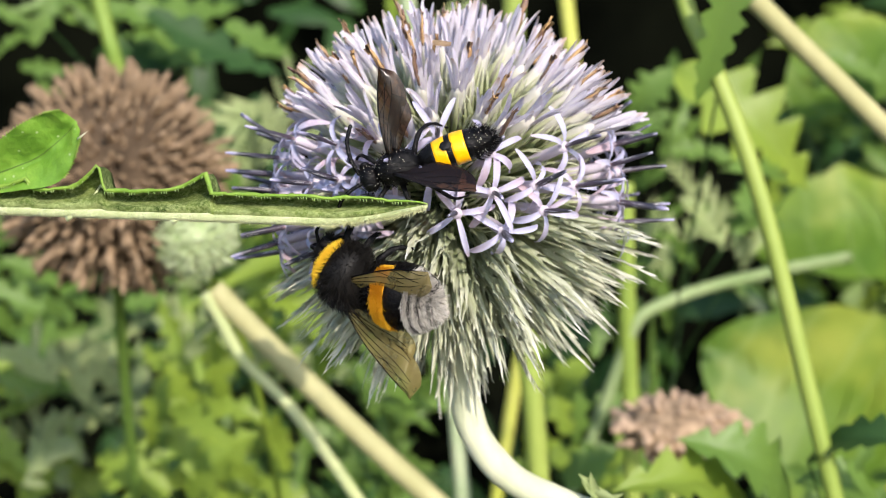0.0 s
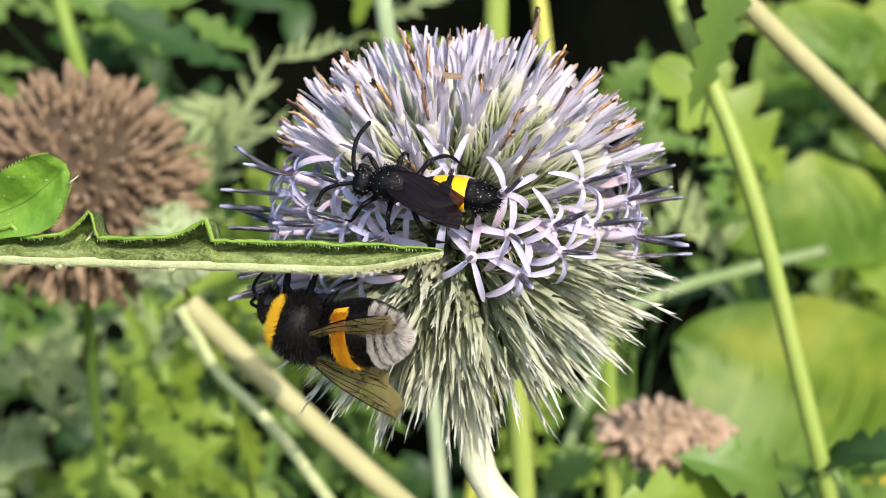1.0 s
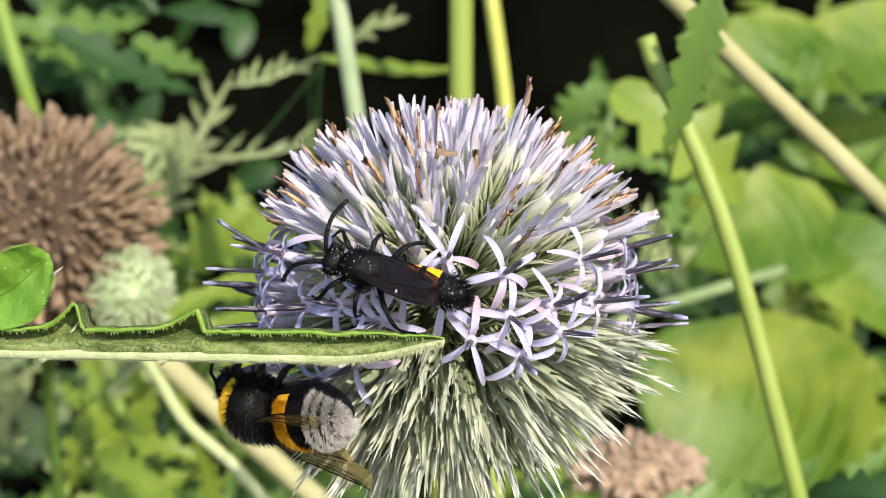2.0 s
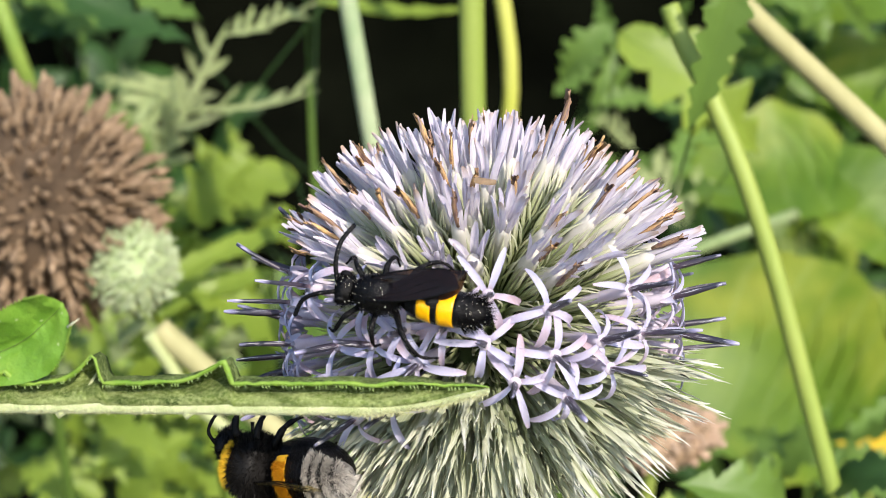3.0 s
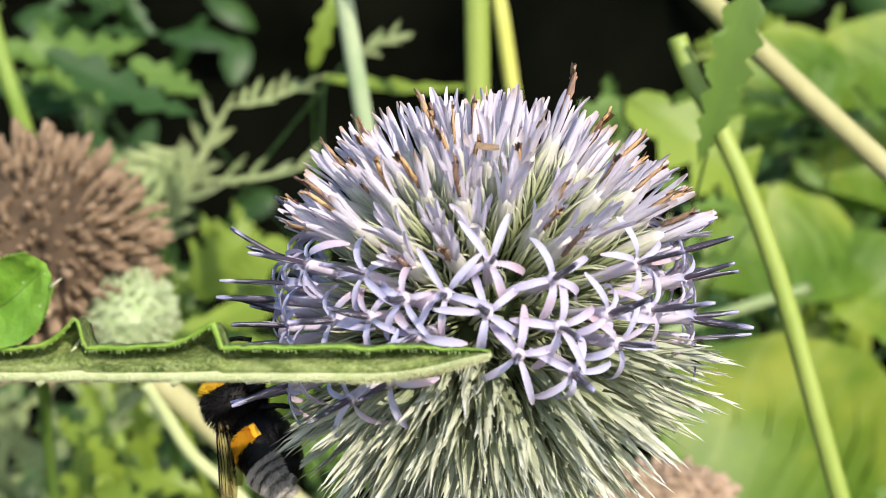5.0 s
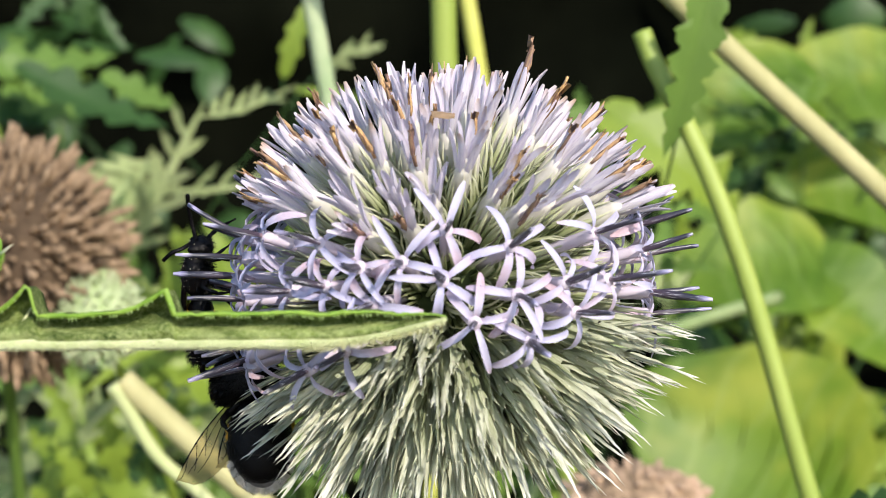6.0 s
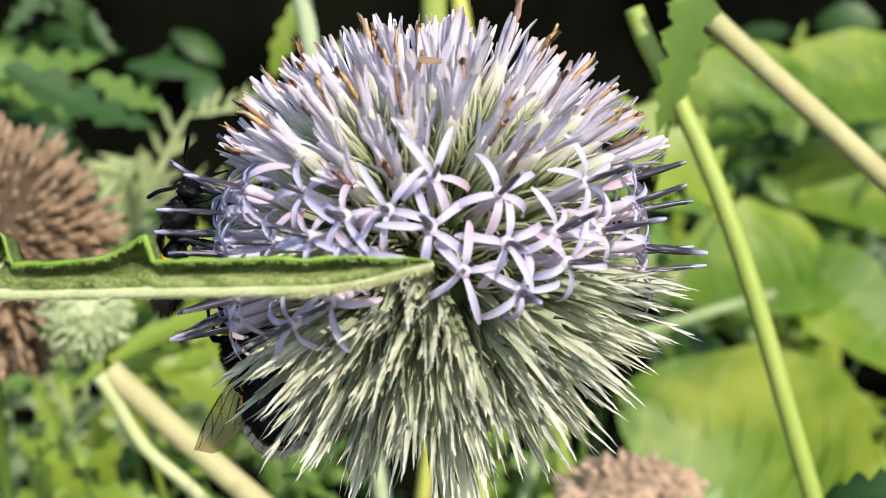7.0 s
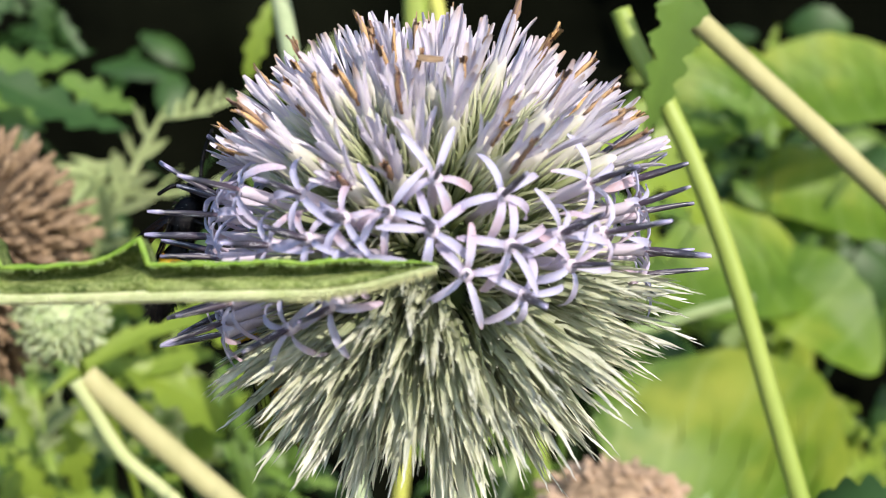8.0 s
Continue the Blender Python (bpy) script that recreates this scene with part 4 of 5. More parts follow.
LEAVES = [
    (M_LEAF_MID, (32.5, 80.0, 29.0), (25.4, 82.5, 1.0), 8.4, 7, 0.34, 0.03, (0.25, -0.95, 0.2), 'serrated'),
    (M_LEAF_BRIGHT, (18.6, 220.0, -4.1), (53.7, 220.0, -32.5), 27.1, 5, 0.45, 0.1, (0.1, -0.8, 0.6), 'serrated'),
    (M_LEAF_MID, (17.6, 260.0, -8.2), (4.2, 260.0, -22.3), 14.1, 5, 0.4, 0.1, (0.1, -0.8, 0.6), 'serrated'),
    (M_LEAF_BIG, (100.2, 330.0, -142.9), (32.1, 300.0, -96.6), 70.3, 0, 0, 0.1, (-0.1, -0.9, 0.4), 'broad'),
    (M_LEAF_BIG, (99.5, 360.0, -70.6), (43.7, 340.0, -68.7), 43.2, 0, 0, 0.1, (0.1, -0.7, 0.7), 'broad'),
    (M_LEAF_BIG, (92.9, 400.0, -6.1), (54.5, 380.0, -30.4), 38.1, 0, 0, 0.1, (0.1, -0.7, 0.7), 'broad'),
    (M_LEAF_BIG, (110.6, 420.0, -129.4), (75.0, 400.0, -108.6), 55.4, 0, 0, 0.1, (-0.2, -0.8, 0.6), 'broad'),
    (M_LEAF_BIG, (75.7, 360.0, -67.8), (119.7, 340.0, -95.2), 36.6, 0, 0, 0.1, (0, -0.6, 0.8), 'broad'),
    (M_LEAF_BIG, (150.6, 420.0, -17.4), (73.2, 400.0, -20.0), 41.4, 0, 0, 0.1, (0.1, -0.7, 0.7), 'broad'),
    (M_LEAF_BIG, (157.1, 440.0, -73.1), (89.7, 420.0, -50.2), 35.0, 0, 0, 0.1, (0.1, -0.7, 0.7), 'broad'),
    (M_LEAF_BIG, (144.4, 450.0, -61.8), (83.1, 430.0, -58.2), 42.3, 0, 0, 0.1, (0.1, -0.7, 0.7), 'broad'),
    (M_LEAF_BIG, (112.9, 360.0, -149.7), (65.5, 350.0, -108.0), 47.9, 0, 0, 0.1, (0, -0.8, 0.6), 'broad'),
    (M_LEAF_GREY, (-100.0, 240.0, -43.5), (-77.0, 235.0, -2.7), 11.5, 6, 0.45, 0.06, (0.2, -0.9, 0.3), 'feathery'),
    (M_LEAF_GREY, (-93.4, 240.0, -24.8), (-56.5, 235.0, -16.7), 9.0, 4, 0.45, -0.12, (0.1, -0.7, 0.7), 'feathery'),
    (M_LEAF_GREY, (-88.8, 240.0, -17.7), (-102.0, 235.0, -24.0), 10.5, 4, 0.55, 0.06, (0.1, -0.8, 0.5), 'feathery'),
    (M_LEAF_GREY, (-80.8, 245.0, -7.1), (-57.2, 260.0, 1.8), 7.5, 5, 0.35, -0.1, (0.1, -0.7, 0.7), 'feathery'),
    (M_LEAF_GREY, (-54.2, 270.0, 1.7), (-36.1, 270.0, 10.3), 6.5, 5, 0.5, 0.1, (0.1, -0.7, 0.7), 'feathery'),
    (M_LEAF_BRIGHT, (-63.6, 290.0, -4.5), (-19.7, 290.0, -4.2), 7.8, 5, 0.3, -0.08, (0.1, -0.5, 0.8), 'serrated'),
    (M_LEAF_BRIGHT, (-93.3, 250.0, -57.6), (-76.1, 250.0, -39.7), 26.3, 5, 0.4, 0.1, (0.1, -0.7, 0.7), 'serrated'),
    (M_LEAF_BRIGHT, (-70.0, 280.0, -51.9), (-103.0, 270.0, -59.2), 23.5, 4, 0.4, 0.1, (0.1, -0.7, 0.7), 'serrated'),
    (M_LEAF_BRIGHT, (-61.6, 200.0, -56.3), (-89.4, 190.0, -64.0), 7.7, 4, 0.2, 0.1, (0.1, -0.6, 0.8), 'serrated'),
    (M_LEAF_BRIGHT, (-55.5, 200.0, -45.3), (-92.6, 170.0, -56.2), 7.2, 4, 0.2, 0.08, (0.1, -0.6, 0.8), 'serrated'),
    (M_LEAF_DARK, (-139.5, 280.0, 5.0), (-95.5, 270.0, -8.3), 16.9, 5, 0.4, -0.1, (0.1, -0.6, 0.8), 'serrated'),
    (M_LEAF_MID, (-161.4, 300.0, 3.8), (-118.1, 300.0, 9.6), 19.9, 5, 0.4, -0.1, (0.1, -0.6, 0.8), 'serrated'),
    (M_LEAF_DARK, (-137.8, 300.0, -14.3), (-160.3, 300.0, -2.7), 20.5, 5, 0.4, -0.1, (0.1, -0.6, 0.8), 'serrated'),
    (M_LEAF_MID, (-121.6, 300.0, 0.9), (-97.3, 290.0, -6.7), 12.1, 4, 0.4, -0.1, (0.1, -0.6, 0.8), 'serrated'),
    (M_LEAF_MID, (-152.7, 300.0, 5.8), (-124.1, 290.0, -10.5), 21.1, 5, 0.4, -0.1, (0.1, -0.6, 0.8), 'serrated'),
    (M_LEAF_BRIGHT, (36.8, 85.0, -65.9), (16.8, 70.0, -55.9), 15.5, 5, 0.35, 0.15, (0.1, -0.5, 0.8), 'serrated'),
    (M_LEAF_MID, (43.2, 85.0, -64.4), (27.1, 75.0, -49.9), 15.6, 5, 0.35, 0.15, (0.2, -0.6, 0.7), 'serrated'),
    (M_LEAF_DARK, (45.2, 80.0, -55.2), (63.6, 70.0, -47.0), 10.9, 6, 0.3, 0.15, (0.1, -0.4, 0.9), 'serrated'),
    (M_LEAF_MID, (58.3, 90.0, -66.3), (44.8, 85.0, -59.4), 10.6, 6, 0.3, 0.15, (0.1, -0.5, 0.8), 'serrated'),
    (M_LEAF_BRIGHT, (-59.2, 200.0, -74.2), (-84.9, 190.0, -52.8), 15.3, 5, 0.35, 0.1, (0.1, -0.6, 0.8), 'serrated'),
    (M_LEAF_BRIGHT, (-70.7, 210.0, -89.6), (-56.2, 200.0, -65.3), 16.9, 5, 0.35, 0.1, (0.1, -0.6, 0.8), 'serrated'),
    (M_LEAF_BRIGHT, (-108.0, 200.0, -116.2), (-127.8, 200.0, -105.1), 19.9, 5, 0.4, 0.1, (0.1, -0.6, 0.8), 'serrated'),
    (M_LEAF_BRIGHT, (-103.4, 200.0, -115.9), (-84.6, 200.0, -96.4), 19.1, 5, 0.4, 0.1, (0.1, -0.6, 0.8), 'serrated'),
    (M_LEAF_GREY, (-147.0, 220.0, -93.5), (-157.8, 220.0, -81.2), 11.3, 4, 0.4, 0.1, (0.1, -0.6, 0.8), 'feathery'),
    (M_LEAF_GREY, (-139.0, 220.0, -99.5), (-141.5, 220.0, -82.0), 9.5, 4, 0.4, 0.1, (0.1, -0.6, 0.8), 'feathery'),
    (M_LEAF_GREY, (-102.2, 200.0, -79.3), (-95.8, 200.0, -67.1), 8.7, 4, 0.4, 0.1, (0.1, -0.6, 0.8), 'feathery'),
    (M_LEAF_GREY, (-127.4, 220.0, -95.7), (-120.6, 220.0, -85.7), 9.4, 4, 0.4, 0.1, (0.1, -0.6, 0.8), 'feathery'),
    (M_LEAF_GREY, (-148.9, 200.0, -115.8), (-135.4, 200.0, -100.9), 13.8, 4, 0.4, 0.1, (0.1, -0.6, 0.8), 'feathery'),
    (M_LEAF_GREY, (31.6, 200.0, -44.9), (22.6, 200.0, -30.2), 8.1, 4, 0.5, 0.1, (0.1, -0.8, 0.5), 'feathery'),
    (M_LEAF_MID, (47.6, 220.0, -32.7), (32.2, 200.0, -24.6), 8.1, 5, 0.5, 0.1, (0.1, -0.7, 0.6), 'serrated'),
    (M_LEAF_MID, (27.5, 240.0, -50.0), (46.6, 220.0, -41.2), 8.6, 5, 0.5, 0.1, (0.1, -0.7, 0.6), 'serrated'),
    (M_LEAF_BRIGHT, (-59.7, 250.0, 1.9), (-51.9, 250.0, 22.6), 6.8, 4, 0.3, 0.05, (0.1, -0.8, 0.5), 'serrated'),
    (M_LEAF_BRIGHT, (0.2, 200.0, -74.1), (-8.0, 200.0, -83.2), 11.2, 4, 0.3, 0.1, (0.1, -0.6, 0.7), 'serrated'),
    (M_LEAF_MID, (-3.0, 180.0, -99.0), (8.7, 180.0, -88.6), 12.0, 4, 0.3, 0.1, (0.1, -0.6, 0.7), 'serrated'),
]
CLUSTERS = [
    (M_LEAF_GREY, (-138.6, 235.0, -100.8)),
    (M_LEAF_BRIGHT, (-107.8, 215.0, -91.5)),
    (M_LEAF_BRIGHT, (-95.7, 225.0, -111.6)),
    (M_LEAF_GREY, (-116.3, 240.0, -84.4)),
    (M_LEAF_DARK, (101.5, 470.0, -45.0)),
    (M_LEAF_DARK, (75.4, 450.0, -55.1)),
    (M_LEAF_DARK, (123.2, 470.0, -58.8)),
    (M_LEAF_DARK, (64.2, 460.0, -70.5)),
    (M_LEAF_MID, (-198.0, 300.0, -93.4)),
    (M_LEAF_BRIGHT, (-168.2, 240.0, -129.8)),
    (M_LEAF_MID, (-215.5, 340.0, -88.2)),
    (M_LEAF_MID, (-179.6, 290.0, -93.0)),
    (M_LEAF_BRIGHT, (-184.0, 260.0, -114.3)),
    (M_LEAF_MID, (-194.6, 330.0, -1.5)),
    (M_LEAF_MID, (-156.4, 340.0, -1.7)),
    (M_LEAF_MID, (-173.9, 260.0, -99.5)),
    (M_LEAF_GREY, (-168.3, 280.0, -106.6)),
    (M_LEAF_GREY, (-149.2, 280.0, -98.3)),
    (M_LEAF_GREY, (-168.8, 250.0, -122.8)),
    (M_LEAF_BRIGHT, (-152.5, 270.0, -137.7)),
    (M_LEAF_BRIGHT, (-119.5, 260.0, -133.9)),
    (M_LEAF_DARK, (-113.3, 280.0, -131.3)),
    (M_LEAF_BRIGHT, (-90.0, 270.0, -101.5)),
    (M_LEAF_BRIGHT, (-113.7, 280.0, -78.6)),
    (M_LEAF_MID, (-85.2, 270.0, -131.6)),
    (M_LEAF_MID, (-58.9, 270.0, -133.5)),
    (M_LEAF_MID, (16.4, 300.0, -31.0)),
    (M_LEAF_GREY, (24.1, 280.0, -54.5)),
    (M_LEAF_MID, (10.8, 300.0, -70.9)),
    (M_LEAF_MID, (-3.2, 270.0, -109.1)),
    (M_LEAF_BRIGHT, (-7.8, 250.0, -119.7)),
    (M_LEAF_BRIGHT, (73.5, 450.0, -9.4)),
    (M_LEAF_MID, (73.1, 420.0, -42.7)),
    (M_LEAF_BRIGHT, (50.7, 380.0, -76.2)),
    (M_LEAF_MID, (72.9, 240.0, -115.8)),
    (M_LEAF_MID, (-128.7, 280.0, -76.8)),
    (M_LEAF_GREY, (-84.1, 270.0, -84.4)),
    (M_LEAF_GREY, (-122.4, 300.0, -38.5)),
    (M_LEAF_DARK, (-138.0, 330.0, 12.5)),
    (M_LEAF_BRIGHT, (112.5, 360.0, -126.6)),
    (M_LEAF_GREY, (-89.2, 270.0, -97.9)),
    (M_LEAF_DARK, (-122.1, 260.0, -107.9)),
    (M_LEAF_BRIGHT, (100.4, 420.0, -20.4)),
    (M_LEAF_BRIGHT, (99.4, 400.0, -89.3)),
    (M_LEAF_BRIGHT, (-99.9, 280.0, -74.6)),
    (M_LEAF_MID, (87.4, 380.0, -20.6)),
    (M_LEAF_MID, (-61.4, 250.0, -100.6)),
    (M_LEAF_BRIGHT, (-92.2, 290.0, -66.7)),
]

PLANTS = [
    ("feathery_weed", "grey-green weed with feathery cut leaves", "GREY", (-104, 262), M_STEM_GREY),
    ("feathery_weed", "grey-green weed with downy cut leaves", "GREY", (16, 216), M_STEM_GREY),
    ("nettle", "bright green weed with toothed leaves", "BRIGHT", (-118, 305), M_STEM_GREEN),
    ("nettle", "bright green weed with deeply toothed leaves", "BRIGHT", (-62, 262), M_STEM_GREEN),
    ("nettle", "green weed with toothed leaves in full sun", "BRIGHT", (12, 300), M_STEM_GREEN),
    ("nettle", "mid green weed with toothed leaves", "MID", (-70, 318), M_STEM_GREEN),
    ("nettle", "mid green weed with small toothed leaves", "MID", (2, 300), M_STEM_GREEN),
    ("thistle_plant", "dark green thistle with toothed leaves, low down", "DARK", (58, 112), M_STEM_GREEN),
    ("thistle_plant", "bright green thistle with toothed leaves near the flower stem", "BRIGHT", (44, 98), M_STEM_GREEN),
    ("nettle", "weed behind broad leaves, its dark green standing in for shade", "DARK", (110, 480), M_STEM_GREEN),
    ("nettle", "weed at the foot of the hedge, its dark green standing in for shade", "DARK", (-150, 345), M_STEM_GREEN),
    ("dock", "dock plant with broad yellowing green leaves", "BIG", (96, 420), M_STEM_GREEN),
]


def weeds():
    made = []
    mats = {"GREY": M_LEAF_GREY, "BRIGHT": M_LEAF_BRIGHT, "MID": M_LEAF_MID, "DARK": M_LEAF_DARK, "BIG": M_LEAF_BIG}
    for name, label, key, (x, y), sm in PLANTS:
        ob = thing(name, label, "plant", Matrix.Translation((0, 0, H)), "weeds")
        made.append([ob, mats[key], x, y, sm, -150.0])

    def owner(mat, root):
        fit = [p for p in made if p[1] is mat and (p[3] > 150 or root[2] < -40)] or made
        best = min(fit, key=lambda p: abs(p[2] - root[0]) + abs(p[3] - root[1]))
        return best

    def hang(plant, root, radius):
        ob, _, x, y, sm, top = plant
        foot = (x + 0.1 * (root[0] - x), y + 0.1 * (root[1] - y), root[2] - 0.9 * math.hypot(root[0] - x, root[1] - y) - 10)
        plant[5] = max(top, foot[2])
        mid = tuple(0.5 * (a + b) for a, b in zip(foot, root))
        part("leaf_stalk", Geo().tube(bent([(x, y, foot[2] - 4), foot, (mid[0], mid[1], mid[2] + 2), root], 10), [radius * 0.5] * 11, 6), M_LEAF_DARK, ob)

    for mat, root, tip, width, lobes, depth, curve, face, shape in LEAVES:
        plant = owner(mat, root)
        length = (Vector(tip) - Vector(root)).length
        part("leaf", leaf_mesh(length, width, lobes, depth, curve, shape, mat, rng), None, plant[0], "", leaf_pose(root, tip, face))
        hang(plant, root, 0.5 if shape != "broad" else 1.2)
    small = {}
    for mat in mats.values():
        shape, lobes = ("feathery", 4) if mat is M_LEAF_GREY else ("serrated", 4)
        small[mat] = [leaf_mesh(rng.uniform(18, 30) * (0.5 if mat is M_LEAF_GREY else 0.85), rng.uniform(7, 12) * (0.65 if mat is M_LEAF_GREY else 0.85), lobes, 0.45, rng.uniform(-0.12, 0.14), shape, mat, rng) for _ in range(5)]
    for mat, place in CLUSTERS:
        plant = owner(mat, place)
        hang(plant, place, 0.45)
        for _ in range(9):
            root = Vector(place) + Vector((rng.gauss(0, 7), rng.gauss(0, 9), rng.gauss(0, 7)))
            a = rng.uniform(0, 6.28)
            tip = root + Vector((math.cos(a), 0.5 * rng.gauss(0, 1), 0.7 * math.sin(a) + 0.2))
            face = Vector((rng.gauss(0.1, 0.35), -0.8 + rng.gauss(0, 0.2), 0.7 + rng.gauss(0, 0.3)))
            part("leaf", rng.choice(small[mat]), None, plant[0], "", leaf_pose(root, tip, face))
    for ob, _, x, y, sm, top in made:
        part("stem", Geo().tube(bent([(x + 10, y + 6, -925), (x + 5, y + 3, -400), (x, y, top - 30), (x, y, top)], 30), [1.5 - 0.03 * i for i in range(31)], 8), M_LEAF_MID, ob)


weeds()


def yellow_flower():
    ob = thing("yellow_flower", "small golden yellow daisy-like flower", "flower", Matrix.Translation(mm(87, 250, -123)))
    part("disc", Geo().ball((0, 0, 0), (3.2, 3.2, 1.8), 8, 12), M_YELLOW_FLOWER, ob)
    for i in range(14):
        a = i * 2 * math.pi / 14
        part("petal", Geo().blade([(2, 0, 0.4), (6, 0, 1.2), (9.5, 0, 0.6)], [1.6, 2.4, 0.8], (0, 1, 0)), M_YELLOW_FLOWER, ob, "", Matrix.Rotation(radians(30), 4, "X") @ Matrix.Rotation(a, 4, "Z"))
    part("stem", Geo().tube(bent([(0, 0, -1), (2, 4, -60), (6, 10, -800)], 20), [0.9] * 21, 8), M_STEM_GREEN, ob)


yellow_flower()


def back_hedge():
    """Far leaves in front of the dark hedge, too many to count."""
    meshes = []
    r2 = random.Random(5)
    geo = Geo()
    for _ in range(650):
        y = r2.uniform(520, 800)
        x = r2.uniform(-0.42, 0.42) * (y + 140)
        z = 10 - 0.21 * (y + 140) + r2.uniform(-0.24, 0.20) * (y + 140)
        px = x / (y + 140)
        pz = (z - 10 + 0.21 * (y + 140)) / (y + 140)
        if -0.2 < px < 0.14 and pz > 0.0 or r2.random() < 0.4:
            continue
        a = r2.uniform(0, 6.28)
        ln, w = r2.uniform(22, 46), r2.uniform(10, 22)
        d = Vector((math.cos(a), 0.3 * r2.gauss(0, 1), math.sin(a))).normalized()
        n = Vector((r2.gauss(0, 0.4), -0.7, 0.7 + r2.gauss(0, 0.3))).normalized()
        s = n.cross(d).normalized()
        p = Vector((x, y, z))
        # mostly the dark green, which puts the hedge's shade into the leaf colour
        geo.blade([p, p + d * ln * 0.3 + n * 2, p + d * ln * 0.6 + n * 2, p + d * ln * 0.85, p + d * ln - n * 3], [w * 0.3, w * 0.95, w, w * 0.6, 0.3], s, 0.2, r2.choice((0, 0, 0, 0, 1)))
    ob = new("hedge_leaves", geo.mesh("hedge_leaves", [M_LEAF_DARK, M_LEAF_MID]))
    ob.matrix_basis = Matrix.Translation((0, 0, H))
    tagged(ob, "hedge leaves in mid green and in dark green painted as shade", "foliage", kind="stuff")


back_hedge()


# ---- insects ----
def wing_geo(length, width, side, cells):
    """A wing along x from its root: the membrane, and the lines of its veins."""
    n, k = 16, 6
    verts, faces = [], []

    def at(s, c):
        lead = 0.16 * width * math.sin(math.pi * s)
        env = width * (0.20 + 0.80 * min(1.0, s * 1.7)) * math.sqrt(max(1 - max(0, (s - 0.55) / 0.45) ** 2.2, 0.0))
        y = lead - env * c
        return (s * length, -side * y, 0.10 * math.sin(s * 7 + c * 5) + 0.05 * width * math.sin(math.pi * c))
    for i in range(n + 1):
        for j in range(k + 1):
            verts.append(at(i / n, j / k))
    for i in range(n):
        for j in range(k):
            a = i * (k + 1) + j
            faces.append((a, a + 1, a + k + 2, a + k + 1))
    membrane = Geo().add(verts, faces)
    veins = []
    veins.append(([at(s / 10, 0.01) for s in range(10)], 0.08))
    for c0, c1, e in ((0.12, 0.30, 0.9), (0.3, 0.55, 0.85), (0.5, 0.85, 0.7))[:cells]:
        veins.append(([at(e * s / 8, c0 + (c1 - c0) * s / 8) for s in range(9)], 0.04))
    for s0, a, b in ((0.45, 0.02, 0.42), (0.62, 0.02, 0.45), (0.78, 0.02, 0.30))[:cells]:
        veins.append(([at(s0 + 0.06 * g, a + (b - a) * g / 4) for g in range(5)], 0.035))
    return membrane, veins


def wing(name, parent, length, width, side, cells, mat, m, label):
    membrane, veins = wing_geo(length, width, side, cells)
    ob = part(name, membrane, mat, parent, label, m)
    for line, r in veins:
        part("vein", Geo().tube(line, [r] * (len(line) - 1) + [r * 0.4], 5), M_CUTICLE, ob)
    ob.visible_shadow = True
    return ob


def limb(parent, name, points, radii, mat, hairs=0, label=""):
    geo = Geo().tube(bent(points, 14), [radii[0] + (radii[1] - radii[0]) * i / 14 + 0.10 * radii[0] * math.sin(i * 1.9) for i in range(15)], 7)
    line = bent(points, 14)
    verts, faces = [], []
    for _ in range(hairs):
        p = line[rng.randrange(1, 11)]
        d = Vector((rng.gauss(0, 1), rng.gauss(0, 1), rng.gauss(0, 1))).normalized()
        s = d.cross(Vector((1, 0.3, 0.2))).normalized() * 0.03
        q = len(verts)
        verts += [p - s, p + s, p + d * rng.uniform(0.5, 0.9)]
        faces.append((q, q + 1, q + 2))
    if verts:
        geo.add(verts, faces)
    return part(name, geo, mat, parent, label)


